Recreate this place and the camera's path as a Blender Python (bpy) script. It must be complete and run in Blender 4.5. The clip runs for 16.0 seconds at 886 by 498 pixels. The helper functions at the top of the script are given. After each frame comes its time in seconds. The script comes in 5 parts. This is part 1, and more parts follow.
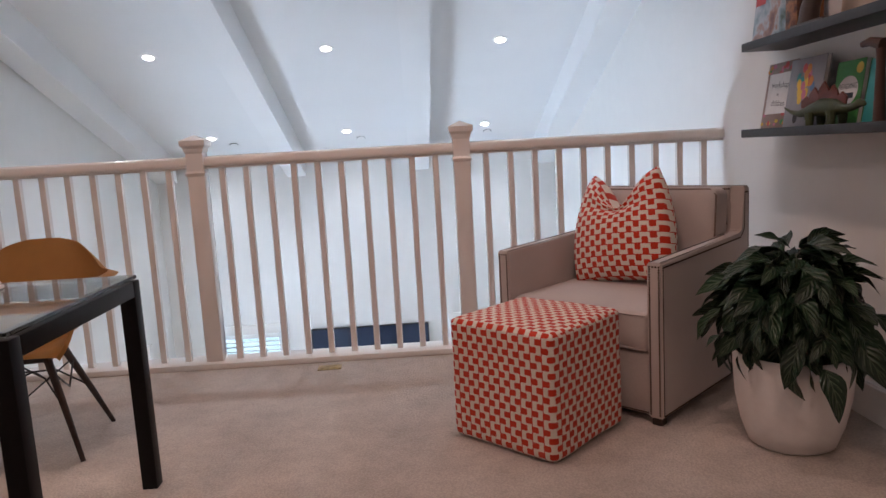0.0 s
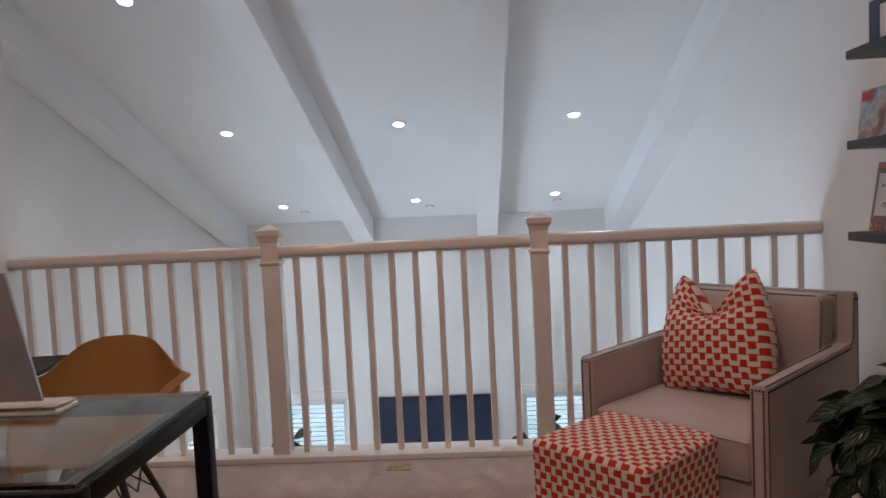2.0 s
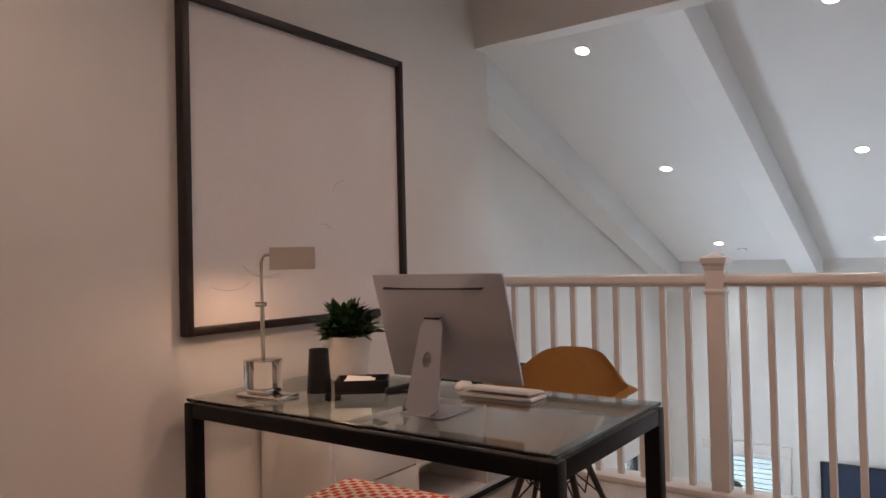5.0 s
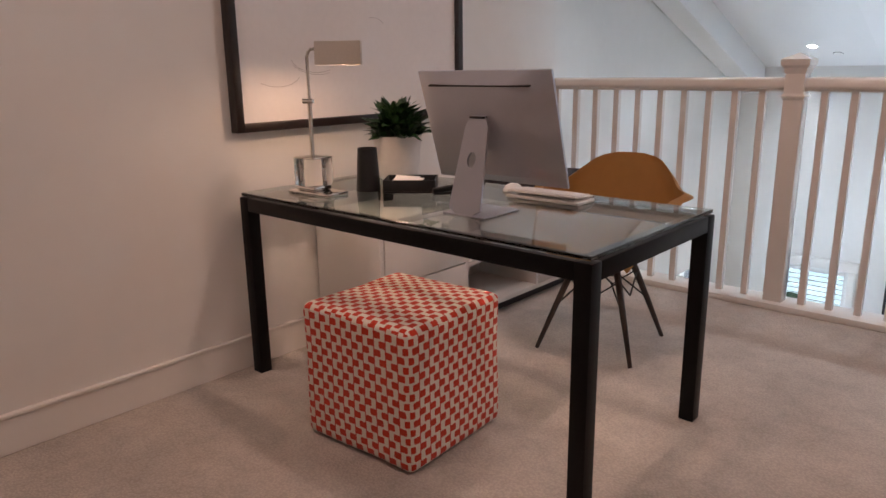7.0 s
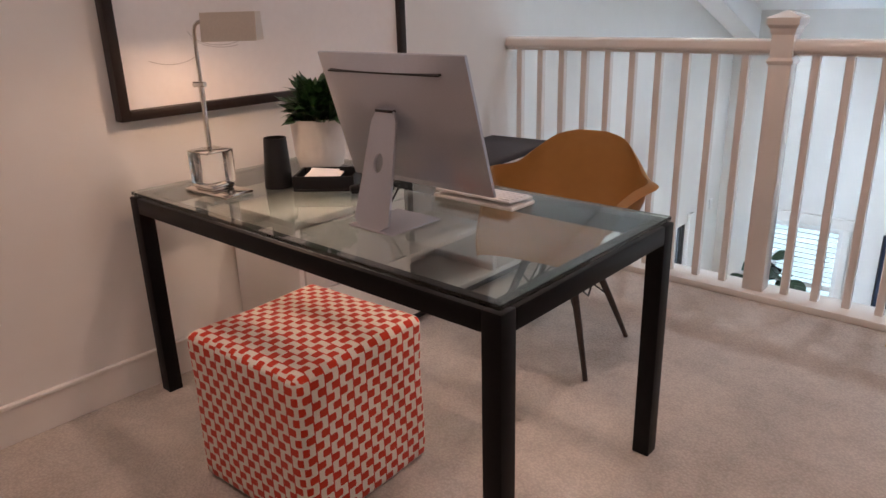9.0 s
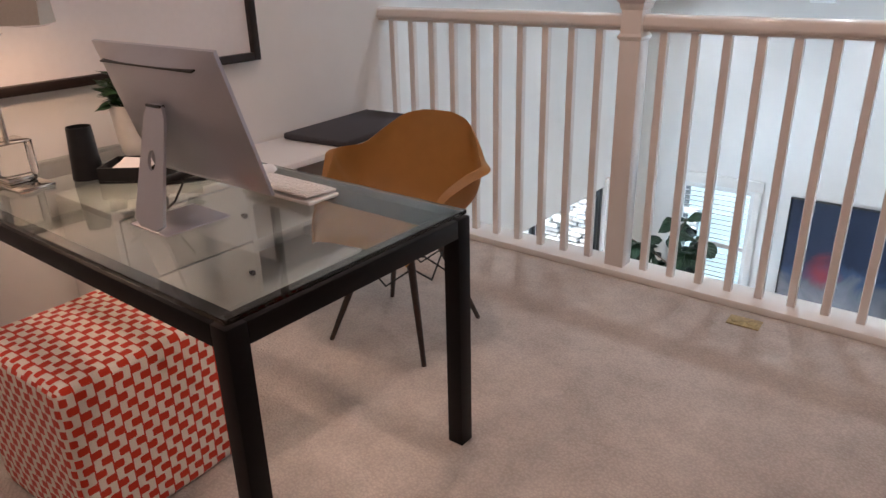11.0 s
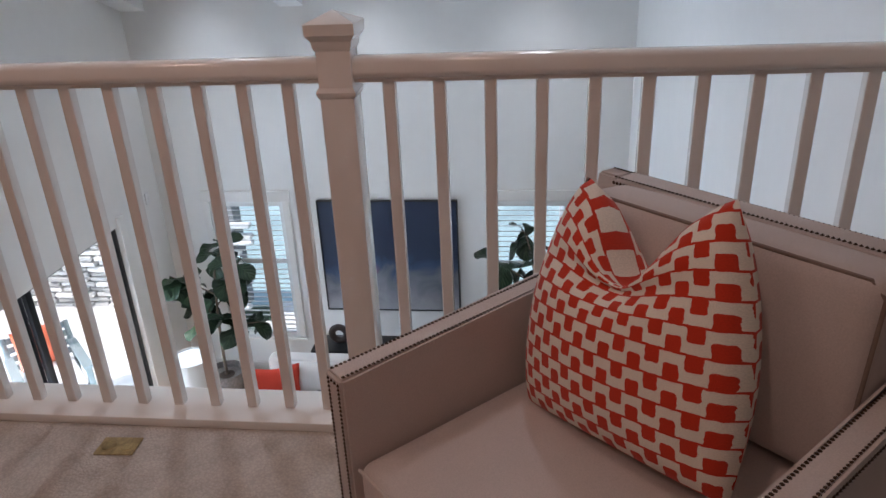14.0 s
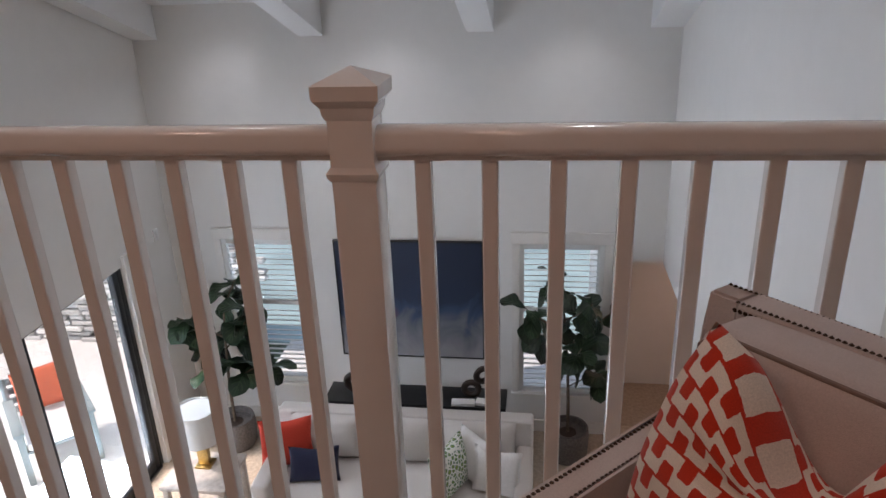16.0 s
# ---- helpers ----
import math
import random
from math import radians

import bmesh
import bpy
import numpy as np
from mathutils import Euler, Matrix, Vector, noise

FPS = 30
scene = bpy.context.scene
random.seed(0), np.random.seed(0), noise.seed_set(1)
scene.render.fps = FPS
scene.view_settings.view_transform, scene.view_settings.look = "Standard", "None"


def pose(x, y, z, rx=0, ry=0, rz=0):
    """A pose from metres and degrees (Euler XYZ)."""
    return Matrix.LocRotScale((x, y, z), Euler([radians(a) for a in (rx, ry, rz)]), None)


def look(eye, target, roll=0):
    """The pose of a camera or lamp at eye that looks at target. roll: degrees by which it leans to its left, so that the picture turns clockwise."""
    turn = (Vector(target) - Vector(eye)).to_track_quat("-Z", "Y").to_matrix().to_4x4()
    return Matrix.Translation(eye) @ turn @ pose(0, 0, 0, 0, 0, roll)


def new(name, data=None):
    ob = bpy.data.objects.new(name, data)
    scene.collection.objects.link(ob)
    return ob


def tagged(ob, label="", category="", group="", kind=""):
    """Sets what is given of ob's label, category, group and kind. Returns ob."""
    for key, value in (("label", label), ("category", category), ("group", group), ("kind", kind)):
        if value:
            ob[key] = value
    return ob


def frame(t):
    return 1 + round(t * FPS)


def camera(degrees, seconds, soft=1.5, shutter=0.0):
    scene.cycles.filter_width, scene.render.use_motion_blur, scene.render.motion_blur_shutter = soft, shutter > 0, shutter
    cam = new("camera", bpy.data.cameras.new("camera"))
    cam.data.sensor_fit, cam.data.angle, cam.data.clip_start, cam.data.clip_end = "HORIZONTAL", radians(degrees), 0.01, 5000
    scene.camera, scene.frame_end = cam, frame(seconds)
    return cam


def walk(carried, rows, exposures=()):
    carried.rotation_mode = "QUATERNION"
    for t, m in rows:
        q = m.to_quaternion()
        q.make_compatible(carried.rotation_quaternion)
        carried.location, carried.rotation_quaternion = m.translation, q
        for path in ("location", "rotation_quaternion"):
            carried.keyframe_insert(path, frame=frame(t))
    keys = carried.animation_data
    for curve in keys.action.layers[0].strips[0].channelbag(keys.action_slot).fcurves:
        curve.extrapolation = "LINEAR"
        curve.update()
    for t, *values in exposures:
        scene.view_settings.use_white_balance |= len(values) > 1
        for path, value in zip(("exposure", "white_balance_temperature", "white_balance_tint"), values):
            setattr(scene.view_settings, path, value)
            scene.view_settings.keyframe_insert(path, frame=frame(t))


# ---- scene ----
cam = camera(64.3, 16.0)
PATH = [
    (0, (-0.198, -3.753, 1.106), (-0.128, -1.774, 0.826), -3.2),
    (0.5, (-0.215, -3.602, 1.206), (-0.139, -1.619, 0.958), -3.2),
    (1, (-0.229, -3.55, 1.29), (-0.149, -1.565, 1.06), -3.1),
    (1.5, (-0.231, -3.563, 1.311), (-0.18, -1.574, 1.115), -3.2),
    (2, (-0.256, -3.6, 1.316), (-0.353, -1.606, 1.188), -2.8),
    (2.5, (-0.261, -3.639, 1.32), (-0.573, -1.665, 1.253), -2.6),
    (3, (-0.278, -3.662, 1.317), (-0.788, -1.728, 1.298), -2.3),
    (3.5, (-0.298, -3.683, 1.316), (-0.99, -1.806, 1.328), -1.8),
    (4, (-0.312, -3.717, 1.305), (-1.175, -1.913, 1.342), -1.7),
    (4.5, (-0.329, -3.722, 1.268), (-1.354, -2.005, 1.319), -1.6),
    (5, (-0.337, -3.718, 1.232), (-1.512, -2.1, 1.27), -1.4),
    (7.5, (-0.298, -3.554, 1.201), (-1.583, -2.132, 0.628), -1.3),
    (8, (-0.397, -3.405, 1.226), (-1.672, -1.982, 0.635), -1.4),
    (10.5, (-0.231, -2.912, 1.37), (-1.459, -1.526, 0.613), -1.4),
    (11, (-0.09, -2.801, 1.371), (-1.245, -1.359, 0.605), -1.5),
    (11.5, (0.034, -2.615, 1.388), (-0.878, -1.015, 0.607), -2.7),
    (12, (0.174, -2.483, 1.389), (-0.453, -0.753, 0.605), -2.7),
    (12.5, (0.33, -2.286, 1.387), (-0.067, -0.491, 0.597), -2.5),
    (13, (0.455, -2.13, 1.382), (0.132, -0.323, 0.588), -2.6),
    (13.5, (0.498, -1.96, 1.386), (0.248, -0.145, 0.583), -2.3),
    (14, (0.541, -1.772, 1.406), (0.317, 0.044, 0.598), -2.5),
    (14.5, (0.537, -1.601, 1.42), (0.34, 0.218, 0.613), -2.4),
    (15, (0.539, -1.431, 1.437), (0.344, 0.394, 0.641), -2.4),
    (15.5, (0.511, -1.318, 1.436), (0.277, 0.514, 0.669), -2.4),
    (16, (0.426, -1.277, 1.423), (0.151, 0.557, 0.674), -2.2),
]
walk(cam, [(t, look(eye, target, roll)) for t, eye, target, roll in PATH],
     exposures=[(0.0, 0.52, 6200, 17), (1.0, 0.3, 6350, 17), (1.6, 0.3, 6400, 17), (2.1, 0.05, 6450, 17), (2.5, 0.04, 6500, 16), (3.5, 0.08, 6600, 16), (4.4, 0.26, 6680, 16), (5.0, 0.2, 6750, 17), (7.5, 0.55, 6300, 15), (10.5, 0.6, 6250, 14),
                (11.5, 0.42, 6250, 14), (12.1, 0.08, 6250, 15), (13.0, 0.02, 6250, 17), (14.0, -0.02, 6300, 17), (15.0, -0.24, 6450, 19), (16.0, -0.45, 6900, 22)])

# ---- world and light ----
world = bpy.data.worlds.new("sky")
scene.world = world
world.use_nodes = True
wn = world.node_tree.nodes
sky = wn.new("ShaderNodeTexSky")
sky.sky_type, sky.sun_disc = "NISHITA", False
SUN_ELEV, SUN_TURN = 52.0, 250.0
sky.sun_elevation, sky.sun_rotation = radians(SUN_ELEV), radians(SUN_TURN)
wn["Background"].inputs["Strength"].default_value = 0.15
world.node_tree.links.new(sky.outputs["Color"], wn["Background"].inputs["Color"])


def lamp(name, kind, m, energy, color, size=0.1, size_y=None, spread=None):
    data = bpy.data.lights.new(name, kind)
    data.energy, data.color = energy, color
    if kind == "AREA":
        data.size = size
        if size_y:
            data.shape, data.size_y = "RECTANGLE", size_y
        if spread:
            data.spread = radians(spread)
    elif kind == "SUN":
        data.angle = radians(0.5)
    elif kind == "SPOT":
        data.shadow_soft_size, data.spot_size, data.spot_blend = size, radians(spread or 120), 1.0
    else:
        data.shadow_soft_size = size
    ob = new(name, data)
    ob.matrix_world = m
    return ob


az, el = radians(90 - SUN_TURN), radians(SUN_ELEV)
sun_from = Vector((math.cos(az) * math.cos(el), math.sin(az) * math.cos(el), math.sin(el)))
lamp("sun", "SUN", look(sun_from * 20, (0, 0, 0)), 5.0, (1.0, 0.95, 0.88))

# rooms: loft (z 0) above, living room (z F) beyond and below the railing
XL, XR, YB = -2.755, 1.485, -5.3          # loft walls
LX, LR, FY, F = -3.33, 1.56, 5.0, -3.2    # living room walls and floor
LOFT_CEIL = 3.0
HEAD_Z = 2.575
EDGE = 0.15


def ceil_z(y):
    return 2.029 - 0.362 * (y - 2.63)


SLOPE = math.atan(0.362)
WARM = (1.0, 0.70, 0.56)
COOL = (0.62, 0.82, 1.0)
# daylight: added area lamps for sky above the sliding door and the two shuttered windows
lamp("door_daylight", "AREA", look((LX - 1.1, 2.75, -0.35), (LX + 2.2, 2.75, -1.0)), 190, COOL, 3.4, 1.5)
# next two are added on the patio, for the bounce off sunlit stone
lamp("threshold_bounce_fill", "AREA", look((LX - 0.62, 2.70, F - 0.01), (LX - 0.40, 2.70, F + 2.0)), 90, COOL, 2.8, 0.85)
lamp("patio_bounce_fill", "AREA", look((LX - 2.2, 2.70, F - 0.01), (LX - 1.0, 2.70, F + 2.0)), 400, COOL, 2.8, 2.0)
lamp("window_daylight", "AREA", look((-2.33, FY + 0.75, -0.75), (-2.33, FY - 1.0, -2.2)), 12, COOL, 0.9, 0.8)
lamp("window_daylight", "AREA", look((0.65, FY + 0.75, -0.75), (0.65, FY - 1.0, -2.2)), 12, COOL, 0.9, 0.8)

# ---- materials ----


def mat(name, color, rough=0.6, metal=0.0, grain=0.0, grain_scale=40.0, bump=0.0, bump_scale=200.0, stain=0.0, stain_scale=2.0,
        coat=0.0, vary=0.0, spec=0.5, sheen=0.0, trans=0.0, sub=0.0):
    m = bpy.data.materials.new(name)
    m.use_nodes = True
    nt = m.node_tree
    N, L = nt.nodes, nt.links
    b = N["Principled BSDF"]
    b.inputs["Roughness"].default_value = rough
    b.inputs["Metallic"].default_value = metal
    b.inputs["Coat Weight"].default_value = coat
    b.inputs["Specular IOR Level"].default_value = spec
    b.inputs["Sheen Weight"].default_value = sheen
    b.inputs["Transmission Weight"].default_value = trans
    b.inputs["Base Color"].default_value = (*color, 1)
    co = N.new("ShaderNodeTexCoord")
    out = None

    def mixed(prev, factor, amount):
        mx = N.new("ShaderNodeMix")
        mx.data_type, mx.blend_type = "RGBA", "MULTIPLY"
        mr = N.new("ShaderNodeMapRange")
        mr.inputs[1].default_value, mr.inputs[2].default_value = 0.3, 0.7
        mr.inputs[3].default_value, mr.inputs[4].default_value = 1.0 - amount, 1.0 + amount * 0.4
        L.new(factor, mr.inputs[0])
        mx.inputs[0].default_value = 1.0
        if prev is None:
            mx.inputs[6].default_value = (*color, 1)
        else:
            L.new(prev, mx.inputs[6])
        L.new(mr.outputs[0], mx.inputs[7])
        return mx.outputs[2]

    for amount, sc, det in ((grain, grain_scale, 4.0), (stain, stain_scale, 3.0)):
        if amount:
            nz = N.new("ShaderNodeTexNoise")
            nz.inputs["Scale"].default_value, nz.inputs["Detail"].default_value = sc, det
            L.new(co.outputs["Object"], nz.inputs["Vector"])
            out = mixed(out, nz.outputs["Fac"], amount)
    if vary:
        oi = N.new("ShaderNodeObjectInfo")
        out = mixed(out, oi.outputs["Random"], vary)
    if out is not None:
        L.new(out, b.inputs["Base Color"])
    if bump:
        nz = N.new("ShaderNodeTexNoise")
        nz.inputs["Scale"].default_value, nz.inputs["Detail"].default_value = bump_scale, 3.0
        L.new(co.outputs["Object"], nz.inputs["Vector"])
        bp = N.new("ShaderNodeBump")
        bp.inputs["Strength"].default_value, bp.inputs["Distance"].default_value = bump, 0.004
        L.new(nz.outputs["Fac"], bp.inputs["Height"])
        L.new(bp.outputs["Normal"], b.inputs["Normal"])
    return m


def glow(name, color, strength):
    m = bpy.data.materials.new(name)
    m.use_nodes = True
    b = m.node_tree.nodes["Principled BSDF"]
    b.inputs["Base Color"].default_value = (*color, 1)
    b.inputs["Emission Color"].default_value = (*color, 1)
    b.inputs["Emission Strength"].default_value = strength
    return m


def glass(name, color, rough=0.0, ior=1.45):
    m = bpy.data.materials.new(name)
    m.use_nodes = True
    b = m.node_tree.nodes["Principled BSDF"]
    b.inputs["Base Color"].default_value = (*color, 1)
    b.inputs["Roughness"].default_value = rough
    b.inputs["IOR"].default_value = ior
    b.inputs["Transmission Weight"].default_value = 1.0
    return m


M_WALL = mat("wall_paint", (0.80, 0.78, 0.75), 0.75, bump=0.12, bump_scale=260, grain=0.015, grain_scale=9, stain=0.03, stain_scale=0.8)
M_CEIL = mat("ceiling_paint", (0.82, 0.82, 0.82), 0.7, bump=0.08, bump_scale=240, stain=0.03, stain_scale=0.9)
M_BEAM = mat("beam_paint", (0.83, 0.83, 0.83), 0.36, bump=0.05, bump_scale=120, stain=0.03, stain_scale=1.5)
M_RAIL = mat("railing_enamel", (0.78, 0.73, 0.68), 0.15, coat=0.4, bump=0.03, bump_scale=60, stain=0.04, stain_scale=6)
M_TRIM = mat("trim_enamel", (0.80, 0.77, 0.73), 0.35, bump=0.04, bump_scale=90, stain=0.04, stain_scale=4)


def carpet_material():
    m = mat("loop_carpet", (0.555, 0.488, 0.432), 0.95, grain=0.12, grain_scale=11, stain=0.2, stain_scale=1.9, spec=0.1, sheen=0.2)
    N, L = m.node_tree.nodes, m.node_tree.links
    co = N.new("ShaderNodeTexCoord")
    vor = N.new("ShaderNodeTexVoronoi")
    vor.inputs["Scale"].default_value = 115
    warp = N.new("ShaderNodeTexNoise")
    warp.inputs["Scale"].default_value = 18
    L.new(co.outputs["Object"], warp.inputs["Vector"])
    add = N.new("ShaderNodeVectorMath")
    add.operation = "MULTIPLY_ADD"
    add.inputs[1].default_value = (0.02, 0.02, 0.02)
    L.new(warp.outputs["Color"], add.inputs[0])
    L.new(co.outputs["Object"], add.inputs[2])
    L.new(add.outputs[0], vor.inputs["Vector"])
    bp = N.new("ShaderNodeBump")
    bp.invert = True
    bp.inputs["Strength"].default_value, bp.inputs["Distance"].default_value = 0.6, 0.005
    L.new(vor.outputs["Distance"], bp.inputs["Height"])
    L.new(bp.outputs["Normal"], N["Principled BSDF"].inputs["Normal"])
    b = N["Principled BSDF"]
    old = b.inputs["Base Color"].links[0].from_socket
    # shade between the loops is put into the colour, darker where the bump dips
    mr = N.new("ShaderNodeMapRange")
    mr.inputs[1].default_value, mr.inputs[2].default_value, mr.inputs[3].default_value, mr.inputs[4].default_value = 0.1, 0.75, 1.10, 0.88
    L.new(vor.outputs["Distance"], mr.inputs[0])
    mx = N.new("ShaderNodeMix")
    mx.data_type, mx.blend_type = "RGBA", "MULTIPLY"
    mx.inputs[0].default_value = 1.0
    L.new(old, mx.inputs[6])
    L.new(mr.outputs[0], mx.inputs[7])
    L.new(mx.outputs[2], b.inputs["Base Color"])
    return m


M_CARPET = carpet_material()
M_BLACKFRAME = mat("dark_door_metal", (0.018, 0.018, 0.02), 0.35, metal=0.3, grain=0.2, bump=0.03)
M_PANE = glass("clear_pane", (0.95, 0.98, 0.98))
M_LOUVER = mat("shutter_paint", (0.82, 0.82, 0.80), 0.4, bump=0.03, stain=0.03)
M_OAK = mat("light_oak_floor", (0.42, 0.33, 0.25), 0.45, grain=0.25, grain_scale=30, bump=0.05, vary=0.2)
M_LED = glow("lamp_led", (1.0, 0.96, 0.9), 14.0)
M_LED_WARM = glow("lamp_led_warm", (1.0, 0.86, 0.7), 12.0)
M_CHROME = mat("polished_nickel", (0.80, 0.76, 0.70), 0.09, metal=1.0, grain=0.05, grain_scale=8)
M_WHITE_METAL = mat("white_metal", (0.80, 0.79, 0.78), 0.4, bump=0.02)

# ---- building helpers ----


def box(bm, x0, y0, z0, x1, y1, z1, bevel=0.0, seg=2, m=None):
    r = bmesh.ops.create_cube(bm, size=1.0)
    vs = r["verts"]
    for v in vs:
        v.co = Vector((x0 + (v.co.x + 0.5) * (x1 - x0), y0 + (v.co.y + 0.5) * (y1 - y0), z0 + (v.co.z + 0.5) * (z1 - z0)))
    if bevel > 0:
        es = list({e for v in vs for e in v.link_edges})
        out = bmesh.ops.bevel(bm, geom=es, offset=bevel, segments=seg, profile=0.5, affect="EDGES")
        vs = list({v for f in out["faces"] for v in f.verts} | {v for v in vs if v.is_valid})
    if m is not None:
        bmesh.ops.transform(bm, matrix=m, verts=[v for v in vs if v.is_valid])
    return vs


def one_box(*a, **k):
    bm = bmesh.new()
    box(bm, *a, **k)
    return bm


def lathe(bm, prof, seg=24, cx=0.0, cy=0.0, cap=True):
    """Turned shape from (radius, z) rows."""
    rings = []
    for r, z in prof:
        rings.append([bm.verts.new((cx + r * math.cos(2 * math.pi * i / seg), cy + r * math.sin(2 * math.pi * i / seg), z)) for i in range(seg)])
    for a, b in zip(rings, rings[1:]):
        for i in range(seg):
            j = (i + 1) % seg
            bm.faces.new((a[i], a[j], b[j], b[i]))
    if cap:
        bm.faces.new(list(reversed(rings[0])))
        bm.faces.new(rings[-1])
    return bm


def lathed(prof, **k):
    return lathe(bmesh.new(), prof, **k)


def tube(bm, pts, radius, seg=8, taper=None):
    """A round bar along points; taper: the end radius."""
    pts = [Vector(p) for p in pts]
    rings = []
    n = len(pts)
    for i, p in enumerate(pts):
        d = (pts[min(i + 1, n - 1)] - pts[max(i - 1, 0)]).normalized()
        side = d.cross(Vector((0, 0, 1)))
        if side.length < 1e-4:
            side = Vector((1, 0, 0))
        side.normalize()
        up = side.cross(d)
        r = radius if taper is None else radius + (taper - radius) * i / (n - 1)
        rings.append([bm.verts.new(p + r * (math.cos(2 * math.pi * k / seg) * side + math.sin(2 * math.pi * k / seg) * up)) for k in range(seg)])
    for a, b in zip(rings, rings[1:]):
        for k in range(seg):
            j = (k + 1) % seg
            bm.faces.new((a[k], a[j], b[j], b[k]))
    bm.faces.new(list(reversed(rings[0])))
    bm.faces.new(rings[-1])
    return bm


def tubed(pts, radius, **k):
    return tube(bmesh.new(), pts, radius, **k)


def prism(bm, outline, z0, z1, m=None):
    """An outline in x, y pushed from z0 to z1."""
    lo = [bm.verts.new((x, y, z0)) for x, y in outline]
    hi = [bm.verts.new((x, y, z1)) for x, y in outline]
    n = len(outline)
    for i in range(n):
        j = (i + 1) % n
        bm.faces.new((lo[i], lo[j], hi[j], hi[i]))
    bm.faces.new(list(reversed(lo)))
    bm.faces.new(hi)
    if m is not None:
        bmesh.ops.transform(bm, matrix=m, verts=lo + hi)
    return bm


def to_mesh(name, bm, material, smooth=None):
    bmesh.ops.recalc_face_normals(bm, faces=bm.faces)
    me = bpy.data.meshes.new(name)
    bm.to_mesh(me)
    bm.free()
    if material:
        me.materials.append(material)
    if smooth:
        me.shade_smooth()
        me.set_sharp_from_angle(angle=radians(smooth))
    return me


def part(name, bm, material, parent=None, label="", smooth=28):
    me = bm if isinstance(bm, bpy.types.Mesh) else to_mesh(name, bm, material, smooth)
    ob = new(name, me)
    if parent is not None:
        ob.parent = parent
    if label:
        ob["label"] = label
    return ob


def thing(name, m, label, category, group="", kind=""):
    e = new(name)
    e.empty_display_size = 0.1
    e.matrix_world = m
    return tagged(e, label, category, group, kind)


def structure(name, bm, material, label="", smooth=None):
    return tagged(part(name, bm, material, smooth=smooth), label, "", "", "structure")


# ---- setting: loft ----
T = 0.15
bm = bmesh.new()
box(bm, XL - 0.6, YB - T, -0.02, XR + T, 0.0, 0.0)
structure("floor", bm, M_CARPET, "beige looped wool carpet on the loft floor")
bm = bmesh.new()
box(bm, XL - 0.6, YB - T, -0.32, XR + T, EDGE, -0.024)
structure("floor_slab", bm, M_WALL, "white painted edge of the loft floor")
bm = bmesh.new()
box(bm, LX - T, YB - T, -0.3, XL, 0.14, LOFT_CEIL)
structure("wall_west_loft", bm, M_WALL, "off-white painted loft wall")
bm = bmesh.new()
box(bm, XR, YB - T, F, XR + T + 0.2, 0.14, LOFT_CEIL + 0.3)
structure("wall_east_loft", bm, M_WALL, "off-white painted loft wall with shelves")
bm = bmesh.new()
box(bm, XL, YB - T, 0.0, XR, YB, LOFT_CEIL)
structure("wall_south_loft", bm, M_WALL, "off-white painted back wall of the loft")
bm = bmesh.new()
box(bm, LX - T, YB - T, LOFT_CEIL, XR + T, 0.0, LOFT_CEIL + 0.1)
structure("ceiling_loft", bm, M_CEIL, "flat white loft ceiling")
bm = bmesh.new()
box(bm, XL, 0.0, HEAD_Z, XR, 0.14, LOFT_CEIL + 0.3)
structure("header", bm, M_WALL, "white painted header over the railing opening")
bm = bmesh.new()
for y0, y1 in ((YB, 0.0),):
    box(bm, XL, y0, 0.0, XL + 0.014, y1, 0.125, 0.003)
    box(bm, XL, y0, 0.125, XL + 0.02, y1, 0.14, 0.004)
structure("baseboard", bm, M_TRIM, "white painted baseboard along the wall")
bm = bmesh.new()
box(bm, XR - 0.014, YB, 0.0, XR, 0.0, 0.125, 0.003)
box(bm, XR - 0.02, YB, 0.125, XR, 0.0, 0.14, 0.004)
structure("baseboard", bm, M_TRIM, "white painted baseboard along the wall")

# ---- setting: living room ----
bm = bmesh.new()
box(bm, LX - T, -2.2, F - 0.1, LR + T, FY + T, F)
structure("floor_living", bm, M_OAK, "light oak living room floor")
DY0, DY1, DZ = 1.25, 4.13, -1.015
HALL_Z = -1.24
bm = bmesh.new()
box(bm, LX - T, -2.2, F, LX, DY0, 3.2)
box(bm, LX - T, DY1, F, LX, FY + T, 3.2)
box(bm, LX - T, DY0, DZ + 0.10, LX, DY1, 3.2)
box(bm, LX - 0.02, DY0, DZ, LX, DY1, DZ + 0.10)
structure("wall_west", bm, M_WALL, "white painted living room wall with a sliding door")
bm = bmesh.new()
box(bm, LR, 0.14, F, LR + T, 4.14, 3.2)
box(bm, LR, 4.14, HALL_Z, LR + T, FY + T, 3.2)
structure("wall_east", bm, M_WALL, "bright white painted living room wall")
WINS = ((-2.785, -1.975), (0.225, 1.022))
WZ0, WZ1 = -2.72, -1.065
bm = bmesh.new()
HALL_X = 1.12
xs = [LX, WINS[0][0], WINS[0][1], WINS[1][0], WINS[1][1], LR]
for i in range(5):
    if i in (1, 3):
        box(bm, xs[i], FY, F, xs[i + 1], FY + T, WZ0)
        box(bm, xs[i], FY, WZ1, xs[i + 1], FY + T, 1.6)
    elif i == 4:
        box(bm, xs[i], FY, F, HALL_X, FY + T, 1.6)
        box(bm, HALL_X, FY, HALL_Z, xs[i + 1] + T, FY + T, 1.6)
    else:
        box(bm, xs[i], FY, F, xs[i + 1], FY + T, 1.6)
structure("wall_north", bm, M_WALL, "white painted living room wall with two windows")
bm = bmesh.new()
box(bm, LX, -2.3, F, LR, -2.2, -0.3)
structure("wall_south", bm, M_WALL, "plain white wall below the loft")
